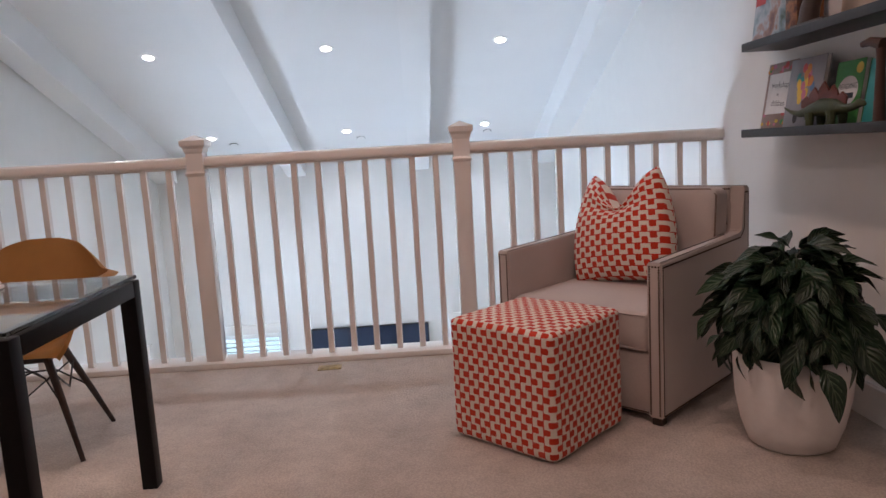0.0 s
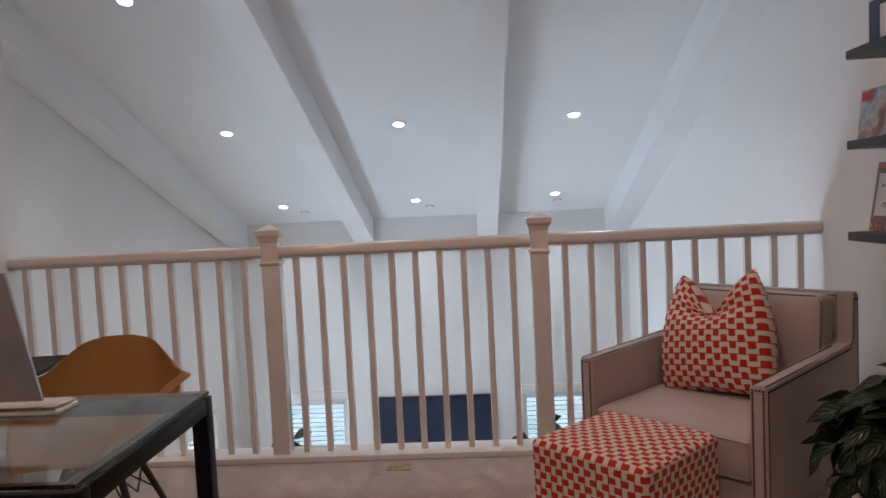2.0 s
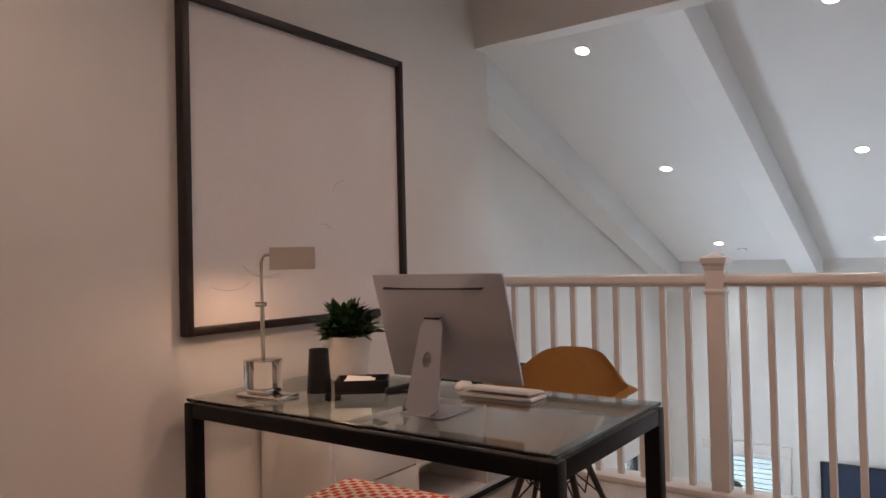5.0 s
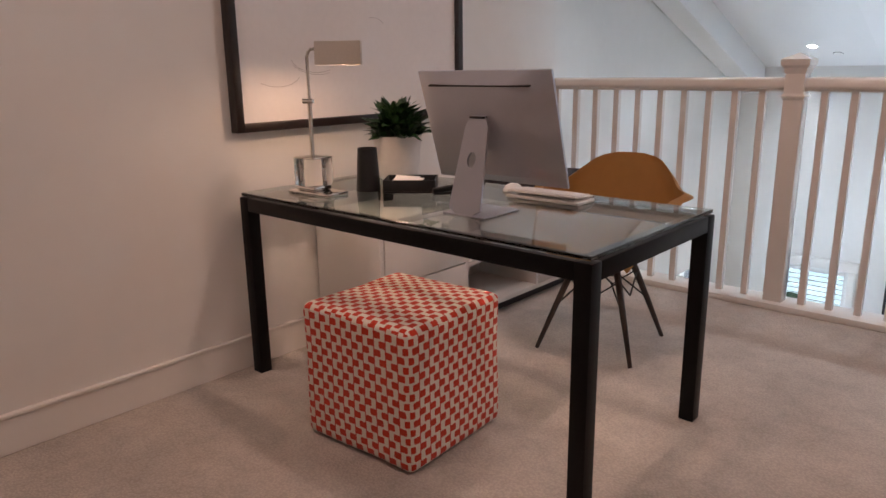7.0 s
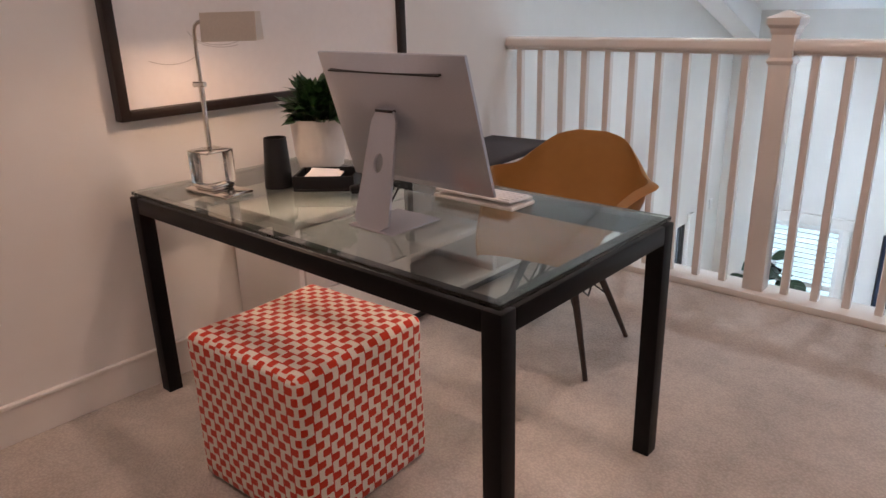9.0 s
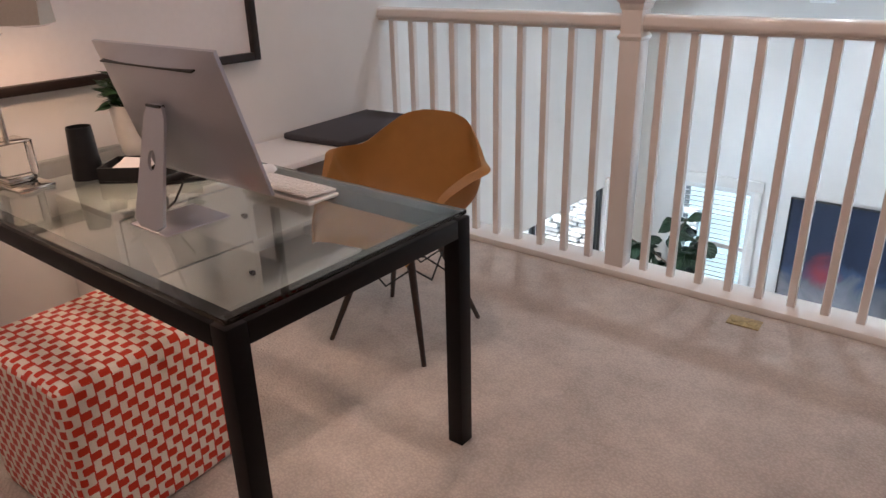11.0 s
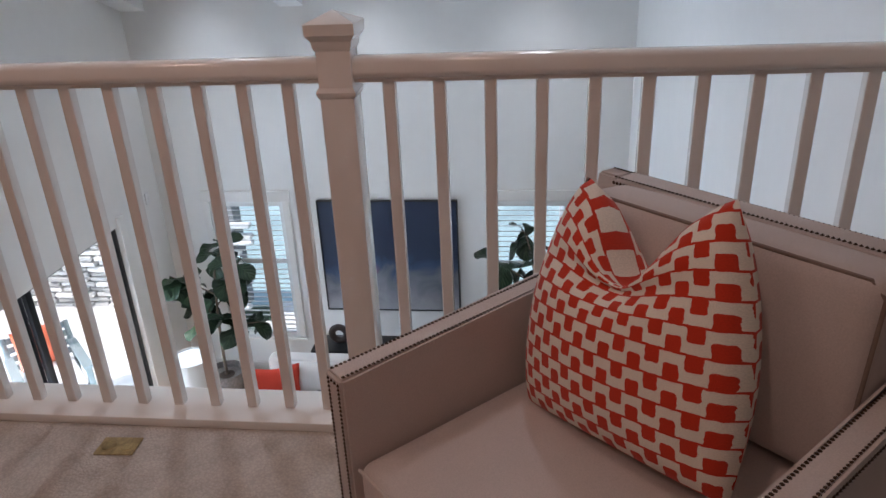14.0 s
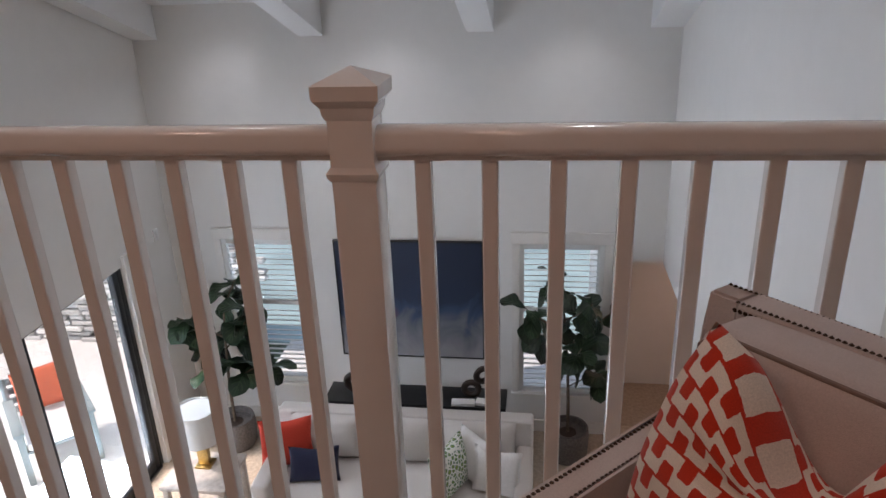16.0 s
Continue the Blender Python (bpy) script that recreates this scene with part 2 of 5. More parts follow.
# hall round the far corner, below the soffit
bm = bmesh.new()
box(bm, HALL_X - T, FY + 1.0, F, 3.4, FY + 1.1, HALL_Z + 0.3)
box(bm, HALL_X - T, FY + T, F, HALL_X, FY + 1.0, HALL_Z + 0.3)
box(bm, 3.3, 2.4, F, 3.4, FY + 1.0, HALL_Z + 0.3)
box(bm, LR + T, 2.4, F, 3.3, 2.5, HALL_Z + 0.3)
structure("wall_hall", bm, M_WALL, "warm lit off-white hall walls")
bm = bmesh.new()
box(bm, LR + T, 2.4, HALL_Z + 0.2, 3.4, FY + 1.1, HALL_Z + 0.3)
box(bm, HALL_X - T, FY + T, HALL_Z + 0.2, LR + T, FY + 1.1, HALL_Z + 0.3)
structure("ceiling_hall", bm, M_CEIL, "white hall ceiling")
bm = bmesh.new()
box(bm, LR + T, 2.4, F - 0.1, 3.4, FY + 1.1, F - 0.001)
box(bm, HALL_X - T, FY + T, F - 0.1, LR + T, FY + 1.1, F - 0.001)
structure("floor_hall", bm, M_OAK, "light oak hall floor")
# sloped ceiling with its beams
bm = bmesh.new()
y0, y1 = 0.14, FY + T
vs = [bm.verts.new(c) for c in ((LX - T, y0, ceil_z(y0)), (LR + T, y0, ceil_z(y0)), (LR + T, y1, ceil_z(y1)), (LX - T, y1, ceil_z(y1)))]
ve = [bm.verts.new(v.co + Vector((0, 0, 0.15))) for v in vs]
bm.faces.new(vs)
bm.faces.new(ve)
for i in range(4):
    j = (i + 1) % 4
    bm.faces.new((vs[i], vs[j], ve[j], ve[i]))
structure("ceiling_living", bm, M_CEIL, "sloped white ceiling of the living room")
BEAM_X = [-3.20, -1.635, -0.125, 1.43]
for i, bx in enumerate(BEAM_X):
    bm = bmesh.new()
    w, drop = 0.1325 if i == 3 else 0.12, 0.285
    y0, y1 = 0.14, FY
    rows = []
    for y in (y0, y1):
        z = ceil_z(y)
        rows.append([bm.verts.new(c) for c in ((bx - w, y, z + 0.02), (bx - w, y, z - drop), (bx + w, y, z - drop), (bx + w, y, z + 0.02))])
    for k in range(4):
        j = (k + 1) % 4
        bm.faces.new((rows[0][k], rows[0][j], rows[1][j], rows[1][k]))
    bm.faces.new(rows[0])
    bm.faces.new(rows[1])
    bmesh.ops.bevel(bm, geom=[e for e in bm.edges], offset=0.006, segments=2, affect="EDGES")
    # soffit board, set back from the west edge by a narrow groove
    groove = 0.016 if i in (1, 2) else 0.0
    rows = []
    for y in (y0 + 0.001, y1 - 0.001):
        z = ceil_z(y) - drop
        rows.append([bm.verts.new(c) for c in ((bx - w + groove, y, z + 0.004), (bx - w + groove, y, z - 0.012), (bx + w, y, z - 0.012), (bx + w, y, z + 0.004))])
    for k in range(4):
        j = (k + 1) % 4
        bm.faces.new((rows[0][k], rows[0][j], rows[1][j], rows[1][k]))
    bm.faces.new(rows[0])
    bm.faces.new(rows[1])
    structure("trim_beam_%d" % (i + 1), bm, M_BEAM, "white painted ceiling beam")

# ---- railing ----
RAIL_Y = 0.055
railing = thing("railing", pose(0, RAIL_Y, 0), "cream enamelled wooden railing with square balusters", "railing")
POSTS = (-1.338, 0.062)


def newel_post(x):
    ob = part("newel_post", one_box(x - 0.045, -0.045, 0.0, x + 0.045, 0.045, 1.17, 0.004), M_RAIL, railing)
    bm = bmesh.new()
    ring = [(0.045, 1.155), (0.05, 1.165), (0.052, 1.18), (0.064, 1.195), (0.065, 1.222), (0.058, 1.226), (0.0, 1.252)]
    prev = None
    for r, z in ring:
        cur = [bm.verts.new((x + sx * r, sy * r, z)) for sx, sy in ((-1, -1), (1, -1), (1, 1), (-1, 1))] if r else [bm.verts.new((x, 0, z))]
        if prev:
            for k in range(4):
                j = (k + 1) % 4
                bm.faces.new((prev[k], prev[j], cur[j], cur[k]) if len(cur) == 4 else (prev[k], prev[j], cur[0]))
        prev = cur
    part("post_cap", bm, M_RAIL, ob)
    bm = bmesh.new()
    prev = None
    for r, z in [(0.0455, 1.035), (0.051, 1.043), (0.053, 1.052), (0.047, 1.06), (0.0455, 1.064)]:
        cur = [bm.verts.new((x + sx * r, sy * r, z)) for sx, sy in ((-1, -1), (1, -1), (1, 1), (-1, 1))]
        if prev:
            for k in range(4):
                j = (k + 1) % 4
                bm.faces.new((prev[k], prev[j], cur[j], cur[k]))
        prev = cur
    part("post_collar", bm, M_RAIL, ob)


for x in POSTS:
    newel_post(x)
spans = ((XL + 0.002, POSTS[0] - 0.045), (POSTS[0] + 0.045, POSTS[1] - 0.045), (POSTS[1] + 0.045, XR - 0.002))
prof = [(-0.022, 1.072), (-0.022, 1.082), (-0.033, 1.088), (-0.036, 1.10), (-0.030, 1.115), (-0.029, 1.122), (-0.024, 1.132), (-0.012, 1.138), (0.0, 1.139)]
prof = prof + [(-y, z) for y, z in reversed(prof[:-1])]
for a, b in spans:
    bm = bmesh.new()
    e0 = [bm.verts.new((a, y, z)) for y, z in prof]
    e1 = [bm.verts.new((b, y, z)) for y, z in prof]
    n = len(prof)
    for i in range(n):
        j = (i + 1) % n
        bm.faces.new((e0[i], e0[j], e1[j], e1[i]))
    bm.faces.new(e0)
    bm.faces.new(e1)
    part("handrail", bm, M_RAIL, railing, smooth=50)
bal = to_mesh("baluster", one_box(-0.0165, -0.0165, 0.03, 0.0165, 0.0165, 1.078, 0.004, 2), M_RAIL)
for first, step in ((-1.489, -0.1315), (-1.209, 0.1257), (0.194, 0.1317)):
    for i in range(10):
        ob = part("baluster", bal, None, railing)
        ob.location.x = first + step * i
part("base_shoe", one_box(XL + 0.002, -0.09, 0.0, XR - 0.002, 0.085, 0.032, 0.004), M_TRIM, railing)

# ---- materials of the things ----


def print_fabric(name, period, row, turn=False):
    """Orange-red hourglass print on cream cotton, laid by the mesh's own metre map."""
    m = bpy.data.materials.new(name)
    m.use_nodes = True
    N, L = m.node_tree.nodes, m.node_tree.links
    b = N["Principled BSDF"]
    b.inputs["Roughness"].default_value = 0.85
    b.inputs["Sheen Weight"].default_value = 0.15
    b.inputs["Specular IOR Level"].default_value = 0.2

    def op(kind, a, c=None, d=None):
        n = N.new("ShaderNodeMath")
        n.operation = kind
        for i, v in enumerate((a, c, d)):
            if v is None:
                continue
            if isinstance(v, (int, float)):
                n.inputs[i].default_value = v
            else:
                L.new(v, n.inputs[i])
        return n.outputs[0]

    uv = N.new("ShaderNodeUVMap")
    nz = N.new("ShaderNodeTexNoise")
    nz.inputs["Scale"].default_value = 90
    L.new(uv.outputs["UV"], nz.inputs["Vector"])
    sep = N.new("ShaderNodeSeparateXYZ")
    L.new(uv.outputs["UV"], sep.inputs[0])
    wob = op("MULTIPLY", op("SUBTRACT", nz.outputs["Fac"], 0.5), 0.08)
    r = op("ADD", op("DIVIDE", sep.outputs["Y"], row), wob)
    v = op("SUBTRACT", r, op("FLOOR", r))
    u = op("FRACT", op("ADD", op("DIVIDE", sep.outputs["X"], period), wob))
    near = op("ABSOLUTE", op("SUBTRACT", u, 0.5))
    far = op("SUBTRACT", 0.5, near)

    def block(du, dv):
        """Block with rounded free corners that stands on its line."""
        cx = op("MAXIMUM", op("SUBTRACT", du, 0.125), 0.0)
        cy = op("MAXIMUM", op("SUBTRACT", dv, 0.44), 0.0)
        d2 = op("ADD", op("POWER", op("DIVIDE", cx, 0.07), 2.0), op("POWER", op("DIVIDE", cy, 0.13), 2.0))
        return op("LESS_THAN", d2, 1.0)

    # blocks stand on each thin line and hang between them from the next
    red = op("MAXIMUM", op("MAXIMUM", block(near, v), block(far, op("SUBTRACT", 1.0, v))), op("GREATER_THAN", op("ABSOLUTE", op("SUBTRACT", v, 0.5)), 0.455))
    mix = N.new("ShaderNodeMix")
    mix.data_type = "RGBA"
    mix.inputs[6].default_value = (0.80, 0.72, 0.62, 1)
    mix.inputs[7].default_value = (0.56, 0.040, 0.014, 1)
    L.new(red, mix.inputs[0])
    weave = N.new("ShaderNodeTexNoise")
    weave.inputs["Scale"].default_value = 500
    L.new(uv.outputs["UV"], weave.inputs["Vector"])
    shade = N.new("ShaderNodeMix")
    shade.data_type, shade.blend_type = "RGBA", "MULTIPLY"
    shade.inputs[0].default_value = 0.6
    L.new(mix.outputs[2], shade.inputs[6])
    soft = N.new("ShaderNodeMapRange")
    soft.inputs[1].default_value, soft.inputs[2].default_value, soft.inputs[3].default_value, soft.inputs[4].default_value = 0.3, 0.7, 0.75, 1.1
    L.new(weave.outputs["Fac"], soft.inputs[0])
    L.new(soft.outputs[0], shade.inputs[7])
    L.new(shade.outputs[2], b.inputs["Base Color"])
    bp = N.new("ShaderNodeBump")
    bp.inputs["Strength"].default_value, bp.inputs["Distance"].default_value = 0.25, 0.002
    L.new(weave.outputs["Fac"], bp.inputs["Height"])
    L.new(bp.outputs["Normal"], b.inputs["Normal"])
    return m


def leaf_material(name, dark, pale, amount, veins=30.0):
    m = bpy.data.materials.new(name)
    m.use_nodes = True
    N, L = m.node_tree.nodes, m.node_tree.links
    b = N["Principled BSDF"]
    b.inputs["Roughness"].default_value = 0.33
    b.inputs["Specular IOR Level"].default_value = 0.35
    uv = N.new("ShaderNodeUVMap")
    sep = N.new("ShaderNodeSeparateXYZ")
    L.new(uv.outputs["UV"], sep.inputs[0])

    def op(kind, a, c):
        n = N.new("ShaderNodeMath")
        n.operation = kind
        for i, v in enumerate((a, c)):
            if isinstance(v, (int, float)):
                n.inputs[i].default_value = v
            else:
                L.new(v, n.inputs[i])
        return n.outputs[0]

    ax = op("ABSOLUTE", sep.outputs["X"], 0)
    ribs = op("SINE", op("MULTIPLY", op("SUBTRACT", sep.outputs["Y"], op("MULTIPLY", ax, 0.45)), veins), 0)
    vein = op("GREATER_THAN", ribs, 0.72)
    mid = op("LESS_THAN", ax, 0.05)
    inside = op("LESS_THAN", ax, 0.62)
    f = op("MULTIPLY", op("MAXIMUM", op("MULTIPLY", vein, inside), mid), amount)
    oi = N.new("ShaderNodeObjectInfo")
    var = op("ADD", op("MULTIPLY", oi.outputs["Random"], 0.8), 0.6)
    mix = N.new("ShaderNodeMix")
    mix.data_type = "RGBA"
    mix.inputs[6].default_value, mix.inputs[7].default_value = (*dark, 1), (*pale, 1)
    L.new(f, mix.inputs[0])
    mul = N.new("ShaderNodeMix")
    mul.data_type, mul.blend_type = "RGBA", "MULTIPLY"
    mul.inputs[0].default_value = 1.0
    L.new(mix.outputs[2], mul.inputs[6])
    L.new(var, mul.inputs[7])
    L.new(mul.outputs[2], b.inputs["Base Color"])
    bp = N.new("ShaderNodeBump")
    bp.inputs["Strength"].default_value, bp.inputs["Distance"].default_value = 0.4, 0.004
    L.new(ribs, bp.inputs["Height"])
    L.new(bp.outputs["Normal"], b.inputs["Normal"])
    return m


M_PRINT = print_fabric("orange_print_cotton", 0.066, 0.050)
M_PRINT_OTT = print_fabric("orange_print_upholstery", 0.058, 0.048)
M_LINEN = mat("taupe_linen", (0.56, 0.485, 0.45), 0.9, grain=0.10, grain_scale=320, bump=0.35, bump_scale=700, stain=0.05, stain_scale=5, sheen=0.3, spec=0.2)
M_NAIL = mat("bronze_nail", (0.06, 0.035, 0.022), 0.35, metal=0.8)
M_PIPING = mat("brown_piping", (0.22, 0.16, 0.13), 0.85, grain=0.1)
M_DESK = mat("black_lacquered_steel", (0.005, 0.0045, 0.005), 0.42, spec=0.14, grain=0.2, grain_scale=60, bump=0.04, bump_scale=300)
M_GLASS_TOP = glass("green_table_glass", (0.80, 0.90, 0.86), 0.0, 1.5)
M_ALU = mat("silver_aluminium", (0.50, 0.505, 0.56), 0.30, metal=0.65, grain=0.04, grain_scale=300)
M_BLACK = mat("black_plastic", (0.012, 0.012, 0.012), 0.4, grain=0.2, bump=0.05)
M_SCREEN = mat("dark_screen", (0.006, 0.006, 0.008), 0.08)
M_WHITE = mat("white_plastic", (0.78, 0.77, 0.76), 0.35, bump=0.02)
M_CABINET = mat("white_lacquer", (0.76, 0.73, 0.70), 0.4, bump=0.03, stain=0.04)
M_DARKGREY = mat("charcoal_felt", (0.055, 0.05, 0.055), 0.95, grain=0.25, grain_scale=250, bump=0.3, bump_scale=500)
M_SHELL = mat("ochre_moulded_plastic", (0.52, 0.275, 0.085), 0.42, grain=0.05, grain_scale=20, bump=0.04, bump_scale=400)
M_DARKWOOD = mat("dark_walnut", (0.035, 0.02, 0.014), 0.4, grain=0.35, grain_scale=40, bump=0.06)
M_FRAME = mat("dark_brown_frame", (0.018, 0.010, 0.008), 0.4, grain=0.3, grain_scale=30, bump=0.06)
M_PAPER = mat("matte_white_paper", (0.80, 0.77, 0.76), 0.85, grain=0.02, stain=0.03)
M_PENCIL = mat("pencil_line", (0.42, 0.38, 0.38), 0.9)
M_POT = mat("white_ceramic", (0.80, 0.78, 0.77), 0.35, grain=0.03, bump=0.05, bump_scale=60)
M_SOIL = mat("potting_soil", (0.05, 0.03, 0.02), 0.95, grain=0.5, grain_scale=120, bump=0.9, bump_scale=160)
M_CRYSTAL = glass("crystal", (0.97, 0.97, 0.95), 0.0, 1.5)
M_BRASS = mat("aged_brass", (0.55, 0.38, 0.15), 0.3, metal=1.0, grain=0.2, grain_scale=60)
M_NICKEL = mat("brushed_nickel", (0.62, 0.56, 0.49), 0.38, metal=0.7, grain=0.05, grain_scale=200)
M_SHELF = mat("charcoal_wood", (0.028, 0.028, 0.032), 0.5, grain=0.2, grain_scale=60, bump=0.06)
M_LEAF_FLOOR = leaf_material("variegated_leaf", (0.010, 0.030, 0.013), (0.20, 0.25, 0.16), 0.36, 34.0)
M_LEAF_DESK = leaf_material("glossy_leaf", (0.012, 0.042, 0.012), (0.04, 0.09, 0.03), 0.25)
M_LEAF_FIG = leaf_material("fig_leaf", (0.014, 0.032, 0.015), (0.06, 0.10, 0.045), 0.4)
M_BARK = mat("fig_bark", (0.14, 0.10, 0.07), 0.9, grain=0.4, bump=0.5, bump_scale=90)
M_SOFA = mat("oatmeal_linen", (0.56, 0.51, 0.47), 0.9, grain=0.08, grain_scale=200, bump=0.2, bump_scale=400, sheen=0.2)
M_RED = mat("red_linen", (0.55, 0.045, 0.02), 0.9, grain=0.1, grain_scale=200, bump=0.2, bump_scale=400)
M_NAVY = mat("navy_velvet", (0.006, 0.007, 0.032), 0.9, grain=0.15, grain_scale=100, sheen=0.1)
M_CREAM = mat("cream_cotton", (0.72, 0.69, 0.66), 0.9, grain=0.06, bump=0.2, bump_scale=300)
M_PATIO = mat("pale_patio_stone", (0.80, 0.78, 0.75), 0.9, grain=0.1, grain_scale=12, bump=0.2, bump_scale=40, stain=0.1)
M_STONE = mat("white_ledge_stone", (0.76, 0.74, 0.71), 0.85, grain=0.2, grain_scale=25, bump=0.4, bump_scale=40, vary=0.35)
M_MORTAR = mat("grey_mortar", (0.24, 0.235, 0.23), 0.95, grain=0.2, grain_scale=30, bump=0.4, bump_scale=60)
M_TEAK = mat("weathered_grey_wood", (0.20, 0.24, 0.24), 0.8, grain=0.2, grain_scale=40, bump=0.2)
M_ORANGE = mat("outdoor_orange_cloth", (0.62, 0.12, 0.05), 0.9, grain=0.08, bump=0.2)
M_GARDEN = mat("garden_green", (0.08, 0.13, 0.06), 0.9, grain=0.5, grain_scale=8, bump=0.6, bump_scale=14, stain=0.4, stain_scale=1.5)
M_LAMPSHADE = mat("white_drum_shade", (0.80, 0.78, 0.74), 0.8, bump=0.1, bump_scale=300)
M_WOVEN = mat("grey_woven_basket", (0.16, 0.14, 0.13), 0.9, grain=0.4, grain_scale=60, bump=0.8, bump_scale=70)
M_GREYWOOD = mat("washed_oak", (0.44, 0.38, 0.33), 0.6, grain=0.2, grain_scale=25, bump=0.1)


def box_map(me, rot=(0, 0, 0)):
    """Metre map by each face's main direction; sides run on their height."""
    lay = me.uv_layers.new(name="map")
    for p in me.polygons:
        n = p.normal
        for li in p.loop_indices:
            c = me.vertices[me.loops[li].vertex_index].co
            if abs(n.z) > 0.7:
                uv = (c.x, c.y)
            elif abs(n.x) > abs(n.y):
                uv = (c.z, c.y)
            else:
                uv = (c.z, c.x)
            lay.data[li].uv = uv
    return me


def pillow_bm(w, h, t, chop=0.0, n=18, ears=0.06, narrow=0.0):
    """A stuffed cushion standing in x-z, its base at z 0; the middle of the top may be pressed in."""
    bm = bmesh.new()
    uvl = bm.loops.layers.uv.new("map")
    grids = []
    for side in (-1, 1):
        g = []
        for j in range(n + 1):
            row = []
            for i in range(n + 1):
                a, b = 2 * i / n - 1, 2 * j / n - 1
                edge = (1 - a * a) * (1 - b * b)
                pull = 1 - (ears if narrow == 0 else -0.07) * (1 - b * b) * abs(a) ** 3
                pullz = 1 - ears * (1 - a * a) * abs(b) ** 3
                x = a * w / 2 * pull * (1 - narrow * ((b + 1) / 2) ** 2.5)
                z = h / 2 + b * h / 2 * pullz
                up = max(0.0, b)
                z -= chop * up ** 1.6 * math.exp(-(a / 0.5) ** 2)
                th = t / 2 * edge ** 0.42
                th *= 1 - 0.55 * (chop / (chop + 0.05)) * up * math.exp(-(a / 0.22) ** 2)
                if side < 0 and narrow:
                    th *= 1 - 0.30 * math.exp(-((b - 0.42) / 0.13) ** 2) * math.exp(-(a / 0.75) ** 2)
                wr = 0.004 * noise.noise(Vector((a * 3, b * 3, side * 2.0))) * edge
                row.append((x, side * (th + wr), z, a, b))
            g.append(row)
        grids.append(g)
    vert = {}

    def V(p):
        key = (round(p[0], 5), round(p[1], 5), round(p[2], 5))
        if key not in vert:
            vert[key] = bm.verts.new(p[:3])
        return vert[key]

    for s, g in enumerate(grids):
        for j in range(n):
            for i in range(n):
                ps = [g[j][i], g[j][i + 1], g[j + 1][i + 1], g[j + 1][i]]
                try:
                    f = bm.faces.new([V(p) for p in ps])
                except ValueError:
                    continue
                for lp, p in zip(f.loops, ps):
                    lp[uvl].uv = (p[3] * w / 2, p[4] * h / 2)
    return bm


def leaf_mesh(name, material, length, width, bend, cup=0.2, tip=1.3, wave=0.0, fiddle=False):
    """One leaf along +y from its stalk, bending down, with a folded midrib."""
    bm = bmesh.new()
    uvl = bm.loops.layers.uv.new("map")
    rows, ns = 8, (-1.0, -0.5, 0.0, 0.5, 1.0)
    grid = []
    for j in range(rows + 1):
        v = j / rows
        half = width / 2 * max(0.03, (math.sin(math.pi * min(1.0, v ** 0.75)) ** 0.8)) * (1.0 if v < 0.6 else 1.0 - 0.15 * (v - 0.6) * tip)
        if fiddle:
            half = width / 2 * max(0.04, math.sin(math.pi * v ** 1.25) ** 0.55 * (0.55 + 0.45 * min(1.0, v / 0.6)) * (1 - 0.12 * math.exp(-((v - 0.4) / 0.1) ** 2)))
        y = length * v * (1 - 0.18 * bend * v)
        z = -bend * length * 0.55 * v * v + 0.04 * length * math.sin(math.pi * v)
        grid.append([(s * half, y, z + cup * abs(s) * half + wave * half * math.sin(9 * v + 2 * s) * abs(s), s, v) for s in ns])
    vs = [[bm.verts.new(p[:3]) for p in row] for row in grid]
    for j in range(rows):
        for i in range(len(ns) - 1):
            f = bm.faces.new((vs[j][i], vs[j][i + 1], vs[j + 1][i + 1], vs[j + 1][i]))
            for lp, p in zip(f.loops, (grid[j][i], grid[j][i + 1], grid[j + 1][i + 1], grid[j + 1][i])):
                lp[uvl].uv = (p[3], p[4])
    return to_mesh(name, bm, material, 60)


# ---- desk and what stands on it ----
DX0, DX1, DY_0, DY_1, DTOP = -2.70, -1.146, -2.146, -1.363, 0.745
desk = thing("desk", pose((DX0 + DX1) / 2, (DY_0 + DY_1) / 2, 0), "black steel parsons desk with a clear glass top", "desk")
hx, hy = (DX1 - DX0) / 2, (DY_1 - DY_0) / 2
LEG = 0.052
for sx in (-1, 1):
    for sy in (-1, 1):
        x, y = sx * (hx - LEG / 2), sy * (hy - LEG / 2)
        part("leg", one_box(x - LEG / 2, y - LEG / 2, 0, x + LEG / 2, y + LEG / 2, 0.728, 0.003), M_DESK, desk)
for sy in (-1, 1):
    y = sy * (hy - LEG / 2)
    part("apron", one_box(-hx + LEG, y - LEG / 2, 0.676, hx - LEG, y + LEG / 2, 0.728, 0.003), M_DESK, desk)
for sx in (-1, 1):
    x = sx * (hx - LEG / 2)
    part("apron", one_box(x - LEG / 2, -hy + LEG, 0.676, x + LEG / 2, hy - LEG, 0.728, 0.003), M_DESK, desk)
top = part("glass_top", one_box(-hx + 0.006, -hy + 0.006, 0.7335, hx - 0.006, hy - 0.006, 0.745, 0.002), M_GLASS_TOP, desk, "clear greenish glass top", smooth=None)
top.visible_shadow = False
for sx in (-1, 1):
    for sy in (-1, 1):
        part("bumper", lathed([(0.008, 0.728), (0.008, 0.7335)], seg=10, cx=sx * (hx - 0.033), cy=sy * (hy - 0.033)), M_BLACK, desk)
Z = 0.7455


